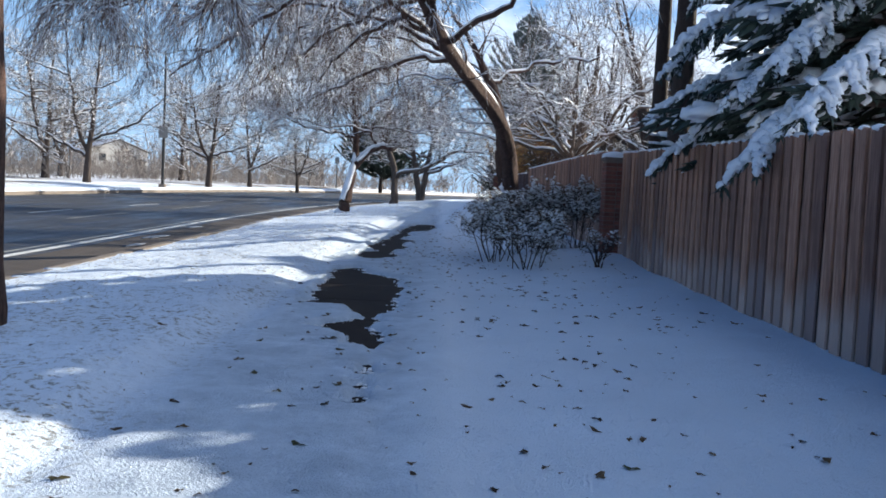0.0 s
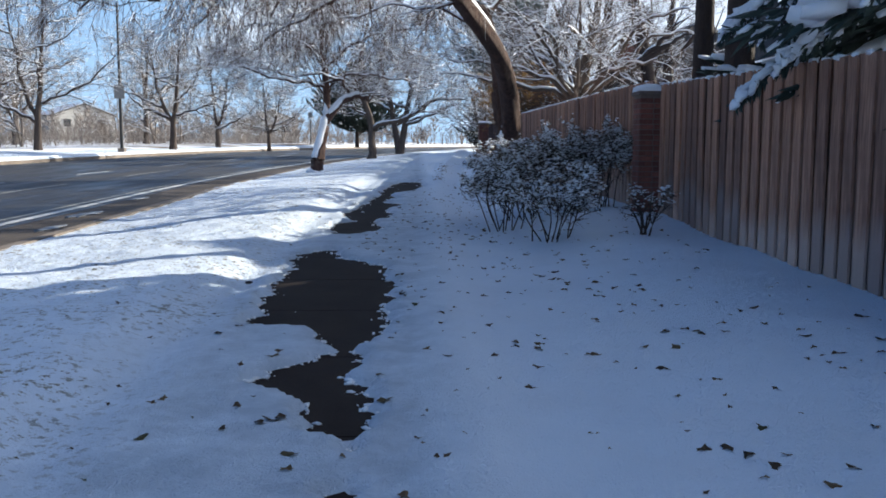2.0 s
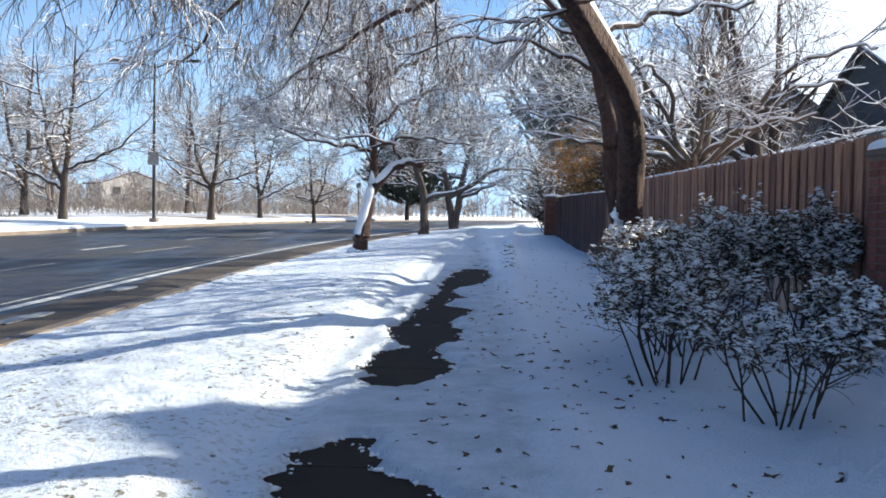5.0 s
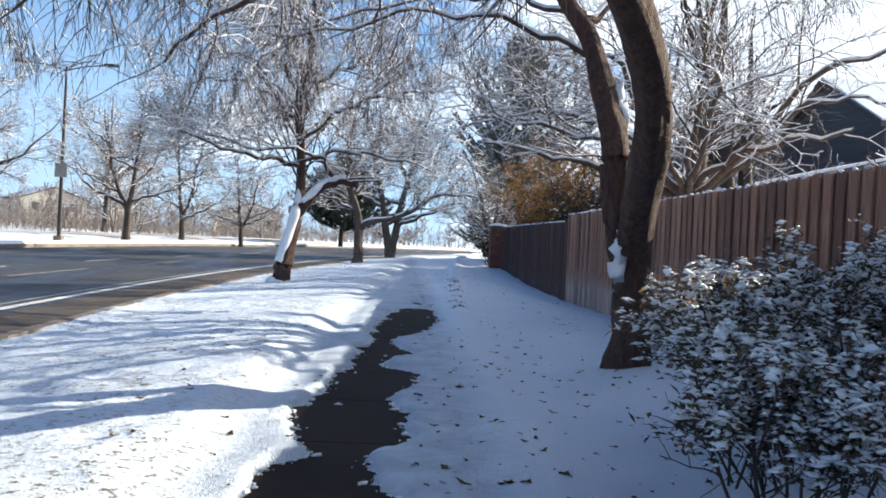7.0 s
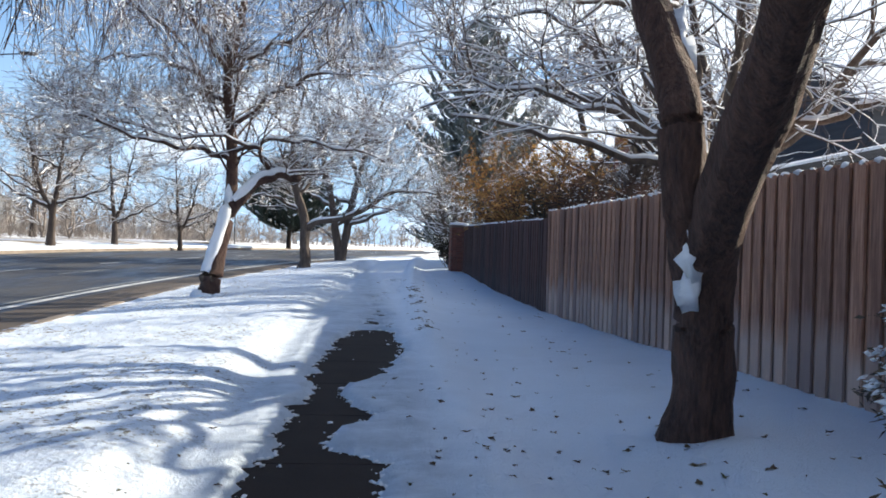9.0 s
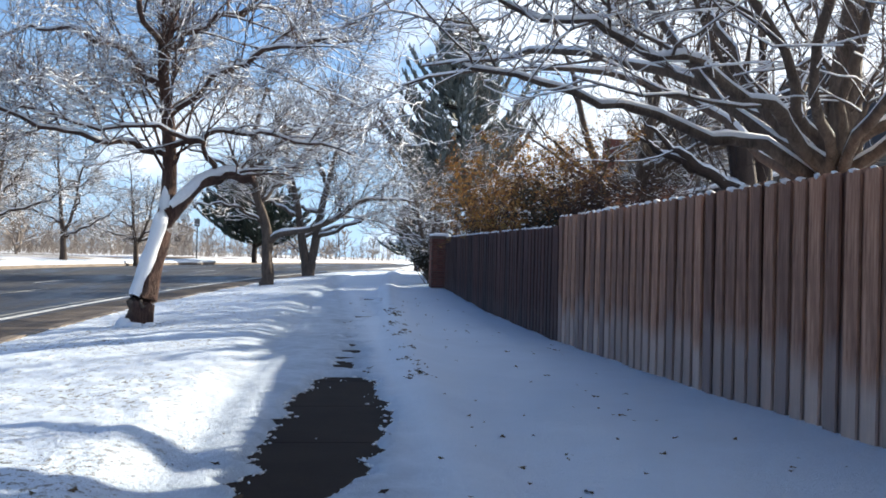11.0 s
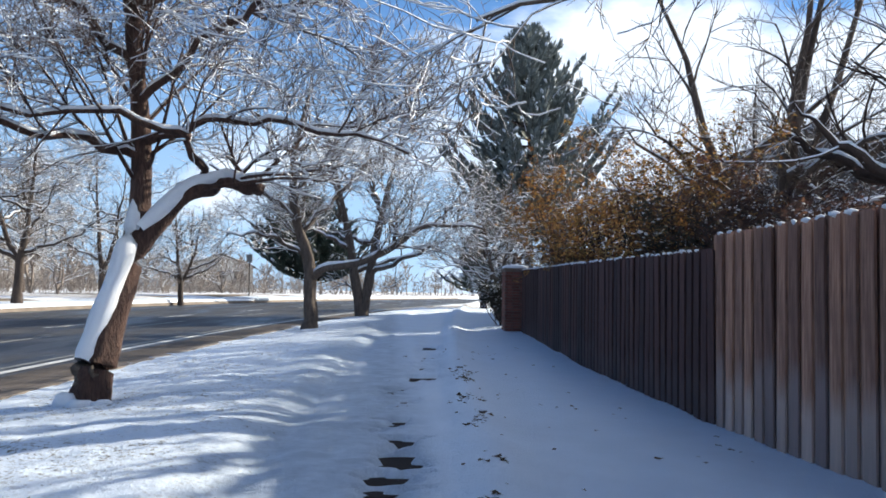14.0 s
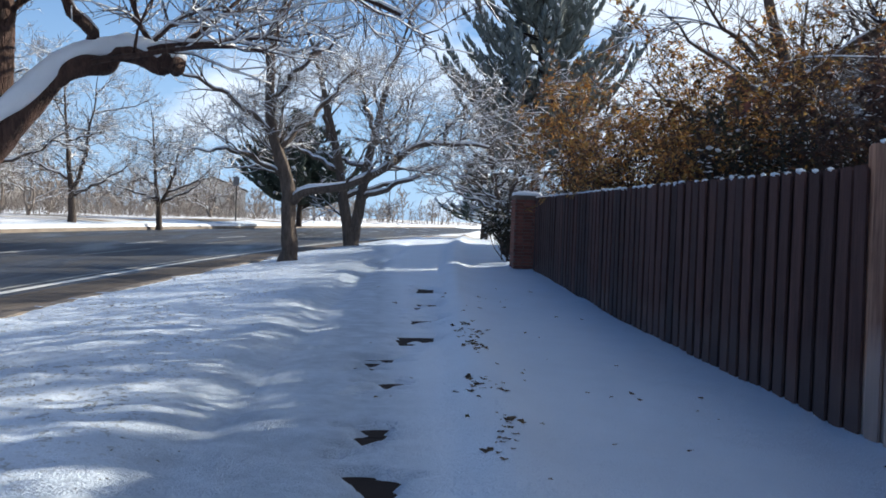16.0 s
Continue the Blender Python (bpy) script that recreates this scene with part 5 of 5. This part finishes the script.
# ---- shrubs ----
def shrub(x, y, r, h, seed, label, leaves=3200, mat=None, stems=16, blobs=900, leaf=0.05, blob=0.0125, z0=None, name="shrub", low=0.42, fine=5, stem_mat=None, foot=0.12, thick=0.014, group=""):
    """Stems fanning from the foot, small leaves in the upper part and snow caught on them."""
    rng = np.random.default_rng(seed)
    bush = tagged(new(name), label, "shrub", group)
    bush.matrix_basis = pose(x, y, ground_z(x, y) if z0 is None else z0)
    az = np.arange(stems) * 2.399 + rng.uniform(-0.3, 0.3, stems)
    rr = r * rng.uniform(0.35, 0.95, stems)
    bend = lambda k: rng.uniform(-0.2, 0.2) * r * k
    P, R = zip(*[smooth_line([(math.cos(a) * q * foot + bend(1), math.sin(a) * q * foot + bend(1), -0.08, thick), (math.cos(a) * q * (0.3 + foot) + bend(1), math.sin(a) * q * (0.3 + foot) + bend(1), h * rng.uniform(0.3, 0.42), thick * 0.8), (math.cos(a) * q, math.sin(a) * q, h * rng.uniform(0.62, 0.97), 0.005)], 8) for a, q in zip(az, rr)])
    P, R = np.stack(P), np.stack(R)
    c1 = grow(rng, P, R, 6, 0.35 * h, (25, 70), 0.25, 5, 0.2, 0.3, 0.7, 0.004)
    c2 = grow(rng, *c1, fine, 0.2 * h, (25, 75), 0.2, 4, 0.2, 0.3, 0.75, 0.0028)
    tagged(mesh_object("stemwork", *join([tubes(P, R, 5), tubes(*c1, 4), tubes(*c2, 3)]), stem_mat or BARK_DARK, bush), kind="stuff")
    pts = np.concatenate([c1[0][:, 2:].reshape(-1, 3), c2[0][:, 1:].reshape(-1, 3)])
    pts = pts[pts[:, 2] > h * (low + 0.22 * rng.random(len(pts)))]
    pick = pts[rng.integers(0, len(pts), leaves)] + rng.normal(size=(leaves, 3)) * 0.025
    v, f = scatter(LEAF_V, LEAF_F, pick, turns_random(rng, leaves, 0.9), leaf * rng.uniform(0.6, 1.4, leaves))
    tagged(mesh_object("foliage", v, f, mat or LEAF_SHRUB, bush), kind="stuff")
    if blobs:
        w = pts[:, 2] / h + rng.normal(size=len(pts)) * 0.25
        order = np.argsort(-w)[: max(blobs * 2, 10)]
        q = pts[rng.choice(order, blobs)] + np.array((0, 0, 0.015)) + rng.normal(size=(blobs, 3)) * 0.015
        s = blob * rng.uniform(0.5, 1.6, blobs)
        v, f = scatter(OCT_V, OCT_F, q, turns_random(rng, blobs, 0.35), np.stack([s * 2.0, s * 0.8, s * 0.6], -1))
        k = max(4, blobs // 110)
        top = pts[np.argsort(-pts[:, 2])[: len(pts) // 4]]
        q2 = top[rng.integers(0, len(top), k)]
        s2 = blob * rng.uniform(1.0, 2.3, k)
        v2, f2 = scatter(LUMP_V, LUMP_F, q2, turns_random(rng, k, 0.2), np.stack([s2 * 1.2, s2, s2 * 0.7], -1))
        v, f = join([(v, f), (v2, f2)])
        tagged(mesh_object("twig_snow", v, f, SNOW_CLEAN, bush, "flecks and lumps of white snow on the twigs", smooth=True), kind="stuff")
    return bush

HEDGE = "snow-flecked leafy shrub with bare stems beside the fence"
for x, y, r, h, seed, leaves, blobs in ((1.4, 14.4, 0.52, 0.84, 51, 3800, 2600), (0.98, 15.7, 0.58, 1.02, 52, 4600, 3000), (2.72, 17.6, 0.42, 1.22, 53, 4200, 2600),
                                        (1.36, 17.0, 0.58, 1.16, 54, 4800, 3000), (2.15, 17.6, 0.58, 1.26, 55, 4600, 2800), (1.8, 18.3, 0.56, 1.1, 56, 4400, 2400)):
    shrub(x, y, r, h, seed, HEDGE, leaves, stems=10, blobs=blobs, leaf=0.05, blob=0.0145, low=0.4, fine=5, stem_mat=BARK_DARK, foot=0.4, thick=0.0095, group="shrubs beside the fence")
shrub(2.5, 14.2, 0.3, 0.55, 57, "small snow-tipped shrub at the foot of the fence", 160, stems=7, blobs=160)


DARKSHRUB_RED = "tall dark reddish-brown garden shrub behind the fence"
ORANGE = "tall garden shrub with orange-brown dead leaves behind the fence"
shrub(4.9, 36.0, 1.3, 2.8, 61, DARKSHRUB_RED, 9000, LEAF_BROWN, 26, 200, 0.075, 0.017, 0.5, low=0.2, fine=2)
shrub(4.8, 39.2, 1.6, 3.9, 62, ORANGE, 13000, LEAF_ORANGE, 28, 160, 0.08, 0.017, 0.5, low=0.2, fine=2)
shrub(4.7, 42.6, 1.6, 4.2, 63, ORANGE, 13000, LEAF_ORANGE, 26, 160, 0.08, 0.017, 0.5, low=0.2, fine=2)
DARKSHRUB = "dense dark garden shrub with snowy twigs behind the fence"
shrub(4.7, 37.8, 1.2, 2.6, 64, DARKSHRUB, 7000, LEAF_DARK, 26, 420, 0.085, 0.017, 0.5, low=0.2, fine=2)
shrub(5.0, 34.2, 1.3, 2.3, 65, DARKSHRUB, 6000, LEAF_BROWN, 24, 420, 0.085, 0.017, 0.5, low=0.2, fine=2)
shrub(5.6, 31.3, 1.4, 2.1, 66, DARKSHRUB, 5500, LEAF_BROWN, 24, 420, 0.085, 0.017, 0.5, low=0.2, fine=2)
shrub(4.5, 46.0, 1.7, 4.5, 75, ORANGE, 14000, LEAF_ORANGE, 26, 110, 0.08, 0.017, 0.5, low=0.15, fine=2)
shrub(6.2, 44.8, 1.8, 3.3, 76, DARKSHRUB_RED, 8000, LEAF_BROWN, 26, 110, 0.09, 0.017, 0.5, low=0.15, fine=2)
shrub(4.9, 49.0, 1.3, 2.6, 67, DARKSHRUB, 6000, LEAF_DARK, 24, 400, 0.085, 0.017, 0.6, low=0.2, fine=2)
shrub(6.5, 28.5, 1.4, 2.0, 68, DARKSHRUB, 4000, LEAF_BROWN, 20, 500, 0.085, 0.017, 0.4, low=0.2, fine=2)
shrub(6.0, 23.5, 1.5, 2.4, 69, DARKSHRUB, 4000, LEAF_BROWN, 20, 500, 0.085, 0.017, 0.4, low=0.2, fine=2)
shrub(6.5, 37.6, 1.7, 2.8, 73, "dense brown garden thicket behind the fence", 6500, LEAF_BROWN, 28, 200, 0.09, 0.017, 0.5, low=0.15, fine=2)
shrub(6.6, 41.6, 1.9, 3.1, 74, "tall dense brown garden thicket behind the fence", 8000, LEAF_BROWN, 28, 200, 0.09, 0.017, 0.5, low=0.15, fine=2)
shrub(3.0, 50.2, 0.9, 1.2, 70, "low dark evergreen shrub past the end of the fence", 4000, LEAF_DARK, 16, 250, 0.09, 0.03, low=0.2, fine=2)


# ---- fallen leaves ----
def make_fallen_leaves():
    rng = np.random.default_rng(71)
    n = 1700
    y = rng.uniform(2.5, 27, n)
    x = rng.normal(0.6, 1.5, n)
    ok = (x > -4.2) & (x < 3.0) & (rng.random(n) < np.interp(y, [2, 8, 18, 27], [0.3, 0.8, 0.7, 0.2]))
    x2, y2 = rng.uniform(-0.4, 2.9, 90), rng.uniform(26, 44, 90)
    y3 = np.repeat(rng.uniform(27.5, 38, 22), 7) + rng.normal(size=154) * 0.12
    x3 = walk_right(y3) + np.repeat(rng.uniform(0.3, 0.55, 22), 7) + rng.normal(size=154) * 0.05
    x2, y2 = np.concatenate([x2, x3]), np.concatenate([y2, y3])
    x, y = np.concatenate([x[ok], x2]), np.concatenate([y[ok], y2])
    p = np.stack([x, y, terrain(x, y) + 0.006], -1)
    kinds = []
    for k in range(5):
        m = 11
        a = np.arange(m) * 2 * np.pi / m
        r = np.where(np.arange(m) % 2, 0.62, 1.0) * rng.uniform(0.7, 1.15, m)
        v = np.stack([np.cos(a) * r, np.sin(a) * r * rng.uniform(0.45, 0.8), 0.22 * np.cos(2 * a + k) * r + rng.normal(size=m) * 0.06], -1)
        v = np.vstack([v, [(0, 0, 0.03)]])
        f = np.array([(i, (i + 1) % m, m) for i in range(m)])
        q = p[k::5]
        kinds.append(scatter(v, f, q, turns_random(rng, len(q), 0.25), 0.015 + 0.04 * rng.random(len(q)) ** 1.6))
    v, f = join(kinds)
    tagged(mesh_object("fallen_leaves", v, f, LEAF_DEAD), "brown curled dead leaves scattered on the snow", "leaves", kind="stuff")
make_fallen_leaves()


# ---- dead grass poking through the verge ----
def make_grass():
    rng = np.random.default_rng(77)
    n = 30000
    y = 2.0 + 52 * rng.random(n) ** 1.3
    u = rng.uniform(CURB_X + 0.15, 0.6, n)
    x = u + shift(y)
    left = walk_right(y) - 1.28
    thin = smooth(-0.25, 0.7, wave(x, y, 1.7, 31) + 0.6 * wave(x, y, 7.0, 32))
    ok = (x < left - 0.02) & (rng.random(n) < 0.1 + 0.9 * thin)
    x, y = x[ok], y[ok]
    p = np.stack([x, y, terrain(x, y) + 0.002], -1)
    v, f = scatter(LEAF_V, LEAF_F, p, turns_random(rng, len(p), 0.55), 0.009 + 0.024 * rng.random(len(p)) ** 1.5)
    tagged(mesh_object("dead_grass", v, f, LEAF_GRASS), "short dead grass tips poking through the snowy verge", "grass", kind="stuff")
make_grass()


# ---- crumbs of snow along the bared edges ----
def make_snow_crumbs():
    rng = np.random.default_rng(72)
    n = 60000
    y = rng.uniform(5.2, 29.2, n)
    x = walk_right(y) + rng.uniform(-1.5, 0.15, n)
    m = melt(x, y)
    ok = (m > 0.02) & (rng.random(n) < 0.55 * np.exp(-np.clip(m - 0.045, 0, 1) / 0.02) + 0.0012)
    x, y = x[ok], y[ok]
    r = 0.004 + 0.018 * rng.random(len(x)) ** 3
    p = np.stack([x, y, slope(y) - 0.026 + r * 0.2], -1)
    v, f = scatter(*lump(12, 1, 0.5), p, turns_random(rng, len(x), 0.2), np.stack([r * 1.7, r, r * 0.7], -1))
    tagged(mesh_object("snow_crumbs", v, f, SNOW_CLEAN, smooth=True), "loose crumbs of snow on the damp slabs", "snow", kind="stuff")
make_snow_crumbs()


# ---- street lamp ----
def make_lamp(x, y):
    lamp = tagged(new("street_lamp"), "tall dark double-armed street lamp with a small sign box", "street lamp")
    lamp.matrix_basis = pose(x, y, ground_z(x, y), 0, 0, 0)
    part("base", boxed(-0.2, 0.2, -0.2, 0.2, -0.1, 0.25, bevel=0.03), CURB, lamp)
    P, R = smooth_line([(0, 0, 0.2, 0.10), (0, 0, 4, 0.085), (0, 0, 8.5, 0.06)], 6)
    mesh_object("pole", *tubes(P[None], R[None], 10), METAL_DARK, lamp, smooth=True)
    for s in (-1, 1):
        P, R = smooth_line([(0, 0, 8.3, 0.035), (s * 0.9, 0, 8.55, 0.03), (s * 2.0, 0, 8.65, 0.03)], 6)
        mesh_object("arm", *tubes(P[None], R[None], 6), METAL_DARK, lamp)
        part("lamp_head", boxed(min(s * 1.8, s * 2.5), max(s * 1.8, s * 2.5), -0.14, 0.14, 8.6, 8.74, bevel=0.04), METAL_DARK, lamp)
    part("sign_box", boxed(-0.3, 0.3, -0.14, -0.09, 3.1, 3.8, bevel=0.02), METAL_GREY, lamp, "grey sign plate")
make_lamp(-17.45, 57.0)


def make_post(x, y):
    post = tagged(new("sign_post"), "thin dark post with a small plate across the road", "post")
    post.matrix_basis = pose(x, y, ground_z(x, y), 0, 0, -10)
    P, R = smooth_line([(0, 0, -0.2, 0.05), (0, 0, 1.5, 0.05), (0, 0, 3.2, 0.045)], 4)
    mesh_object("pole", *tubes(P[None], R[None], 8), METAL_DARK, post)
    part("plate", boxed(-0.22, 0.22, -0.09, -0.06, 2.5, 3.1, bevel=0.01), METAL_GREY, post, "grey sign plate")
make_post(-10.6, 92.0)


# ---- houses ----
def house(x, y, z0, w, d, eave, ridge, turn, wall_mat, roof_mat, label, windows, chimney=None, snow=True, lop=0.0):
    h = tagged(new("house"), label, "house")
    h.matrix_basis = pose(x, y, z0, 0, 0, turn)
    bm = bmesh.new()
    prism(bm, [(-w / 2, -1), (w / 2, -1), (w / 2, eave), (lop, ridge), (-w / 2, eave)], -d / 2, d / 2)
    part("wall", bm, wall_mat, h)
    for s in (-1, 1):
        k = (ridge - eave) / (w / 2 - s * lop)
        bm = bmesh.new()
        o = 0.4
        prism(bm, [(lop, ridge + 0.02), (s * (w / 2 + o), eave - k * o + 0.02), (s * (w / 2 + o), eave - k * o + 0.2), (lop, ridge + 0.22)], -d / 2 - o, d / 2 + o)
        part("roof", bm, roof_mat, h)
        if snow:
            bm = bmesh.new()
            prism(bm, [(lop, ridge + 0.225), (s * (w / 2 + o - 0.1), eave - k * (o - 0.1) + 0.225), (s * (w / 2 + o - 0.1), eave - k * (o - 0.1) + 0.3), (lop, ridge + 0.32)], -d / 2 - o + 0.1, d / 2 + o - 0.1)
            part("roof_snow", bm, SNOW_CLEAN, h, "white snow on the roof")
    for wx, wz, ww, wh in windows:
        f = part("window", boxed(wx - ww / 2 - 0.08, wx + ww / 2 + 0.08, -d / 2 - 0.05, -d / 2 + 0.02, wz - 0.08, wz + wh + 0.08), SIDING_PALE, h)
        part("pane", boxed(wx - ww / 2, wx + ww / 2, -d / 2 - 0.07, -d / 2 - 0.052, wz, wz + wh), GLASS_DARK, f)
    if chimney:
        cx, cy, cz = chimney
        part("chimney", boxed(cx - 0.45, cx + 0.45, cy - 0.35, cy + 0.35, eave, cz, bevel=0.02), BRICK, h, "red brick chimney")
    return h

# Unseen house, added as a shadow caster; lop shapes the shadow's steep edge.
house(16.0, 19.0, 0.6, 9.0, 7.0, 3.8, 6.4, 90, SIDING, SHINGLE, "unseen dark house added to cast the gable-shaped verge shadow, snowy roof", [(-2, 1.6, 1.0, 1.4), (1.5, 1.6, 1.0, 1.4)], None, lop=3.5)
house(14.6, 42.5, 0.6, 10, 5, 3.0, 4.2, 0, SIDING, SHINGLE, "low dark house with thin snow along its roof edge", [(-2.5, 1.2, 1.0, 1.2), (1.5, 1.2, 1.2, 1.2)], None)
house(16.9, 64, 1.0, 9, 10, 4.6, 7.8, 0, SIDING, SHINGLE, "dark gabled house behind the garden fence", [(-2, 2.6, 1.1, 1.4), (2, 2.6, 1.1, 1.4)], (-4.0, -3.4, 6.7), snow=False)
house(22.3, 51.5, 0.8, 10, 9, 6.4, 8.8, 90, SIDING, SHINGLE, "dark two-storey house with a snowy roof", [(-2, 3.8, 1.0, 1.5), (1.5, 3.8, 1.0, 1.5)], None)
house(-30, 185, 2.4, 11, 9, 3.6, 5.6, 15, SIDING_PALE, SHINGLE, "distant pale house with a snowy roof", [(-3, 1.5, 1.3, 1.3), (0, 1.5, 1.3, 1.3), (3, 1.5, 1.3, 1.3)], None)
house(-62, 170, 3.0, 11, 9, 3.4, 5.4, 40, SIDING_PALE, SHINGLE, "distant pale house with a snowy roof", [(-3, 1.5, 1.3, 1.3), (3, 1.5, 1.3, 1.3)], None)


# ---- brush and woods across the road ----
def make_brush():
    rng = np.random.default_rng(81)
    n = 3300
    y = rng.uniform(45, 150, n)
    x = -28 - rng.random(n) ** 1.4 * 60 + shift(y) * 0.8
    z = terrain(x, y)
    h = rng.uniform(0.35, 1.2, n) * (0.8 + 0.6 * (wave(x, y, 0.25, 12) > 0)) * np.where(rng.random(n) < 0.3, rng.uniform(1.5, 3.2, n), 1.0)
    base = np.stack([x, y, z], -1)
    d = unit(np.stack([rng.normal(size=n) * 0.3, rng.normal(size=n) * 0.3, np.ones(n)], -1))
    P = base[:, None] + d[:, None] * (h[:, None] * np.linspace(-0.05, 1, 4)[None])[..., None]
    P[:, 2:, :2] += rng.normal(size=(n, 2, 2)) * 0.12
    R = 0.02 * np.linspace(1, 0.35, 4)[None] * np.ones((n, 1))
    c1 = grow(rng, P, R, 6.0, 0.85, (25, 70), 0.3, 3, 0.2, 0.1, 0.7, 0.012)
    tagged(mesh_object("brush", *join([tubes(P, R, 3), tubes(*c1, 3)]), BRUSH), "dry brown brush and saplings across the road", "brush", kind="stuff")
    # far woods along the skyline
    n = 850
    a = rng.uniform(-0.75, 0.62, n)
    dist = rng.uniform(110, 260, n)
    x, y = np.sin(a) * dist, np.cos(a) * dist
    keep = ~((x > shift(y) - 24) & (x < shift(y) - 2))
    x, y = x[keep], y[keep]
    n = len(x)
    z = terrain(x, y)
    h = rng.uniform(1.6, 4.2, n)
    P = np.stack([x, y, z], -1)[:, None] + np.array((0, 0, 1.0)) * (h[:, None] * np.linspace(-0.05, 1, 4)[None])[..., None]
    P[:, 1:, :2] += rng.normal(size=(n, 3, 2)) * 0.3
    R = 0.11 * np.linspace(1, 0.3, 4)[None] * np.ones((n, 1))
    c1 = grow(rng, P, R, 6, 1.9, (30, 75), 0.2, 3, 0.2, 0.05, 0.55, 0.06)
    c2 = grow(rng, *c1, 2, 1.3, (25, 60), 0.2, 3, 0.2, 0.2, 0.7, 0.06)
    tagged(mesh_object("far_woods", *join([tubes(P, R, 3), tubes(*c1, 3), tubes(*c2, 3)]), BRUSH), "far bare woods along the skyline", "woods", kind="stuff")
make_brush()
SAPLING = bare_tree(36, 4.6, 2.0, 3, "pale bare sapling in the brush across the road", TWIG_GREY, 3, 4, 4, 0.06, 0.12, 0.25, on_ground(-36, 82), name="sapling", group="saplings in the brush")
place = random.Random(9)
for k in range(17):
    y = place.uniform(62, 150)
    copy_scaled(SAPLING, -27 - place.random() ** 1.3 * 62 + float(shift(y)) * 0.85, y, place.uniform(0, 360), place.uniform(0.7, 1.5))


# ---- vehicle on the road ----
def make_car(x, y, turn, label):
    car = tagged(new("car"), label, "car")
    z = float(slope(y)) - 0.125
    car.matrix_basis = pose(x, y, z, 0, 0, turn)
    bm = bmesh.new()
    prism(bm, [(-0.9, 0.35), (0.9, 0.35), (0.93, 0.75), (0.9, 1.05), (-0.9, 1.05), (-0.93, 0.75)], -2.25, 2.25)
    bmesh.ops.bevel(bm, geom=list(bm.edges), offset=0.08, segments=2, affect="EDGES")
    part("body", bm, CAR_PAINT, car, smooth=True)
    bm = bmesh.new()
    prism(bm, [(-0.86, 1.0), (0.86, 1.0), (0.68, 1.7), (-0.68, 1.7)], -2.1, 0.9)
    bmesh.ops.bevel(bm, geom=list(bm.edges), offset=0.1, segments=2, affect="EDGES")
    part("cabin", bm, CAR_PAINT, car, smooth=True)
    part("rear_window", boxed(-0.6, 0.6, -2.16, -2.09, 1.15, 1.55, bevel=0.02), GLASS_DARK, car)
    for s in (-1, 1):
        part("side_window", boxed(min(s * 0.74, s * 0.82), max(s * 0.74, s * 0.82), -1.8, 0.6, 1.15, 1.5, bevel=0.02), GLASS_DARK, car)
        part("tail_light", boxed(s * 0.78 - 0.09, s * 0.78 + 0.09, -2.29, -2.2, 0.75, 1.0, bevel=0.02), LENS_RED, car)
        for yy in (-1.4, 1.4):
            bm = bmesh.new()
            bmesh.ops.create_cone(bm, cap_ends=True, segments=20, radius1=0.36, radius2=0.36, depth=0.24, matrix=pose(s * 0.8, yy, 0.36, 0, 90, 0))
            w = part("wheel", bm, RUBBER, car)
            bm = bmesh.new()
            bmesh.ops.create_cone(bm, cap_ends=True, segments=14, radius1=0.21, radius2=0.19, depth=0.26, matrix=pose(s * 0.8, yy, 0.36, 0, 90, 0))
            part("rim", bm, METAL_GREY, w)
    return car

make_car(13.0, 134.0, -14, "dark red car driving away on the road")
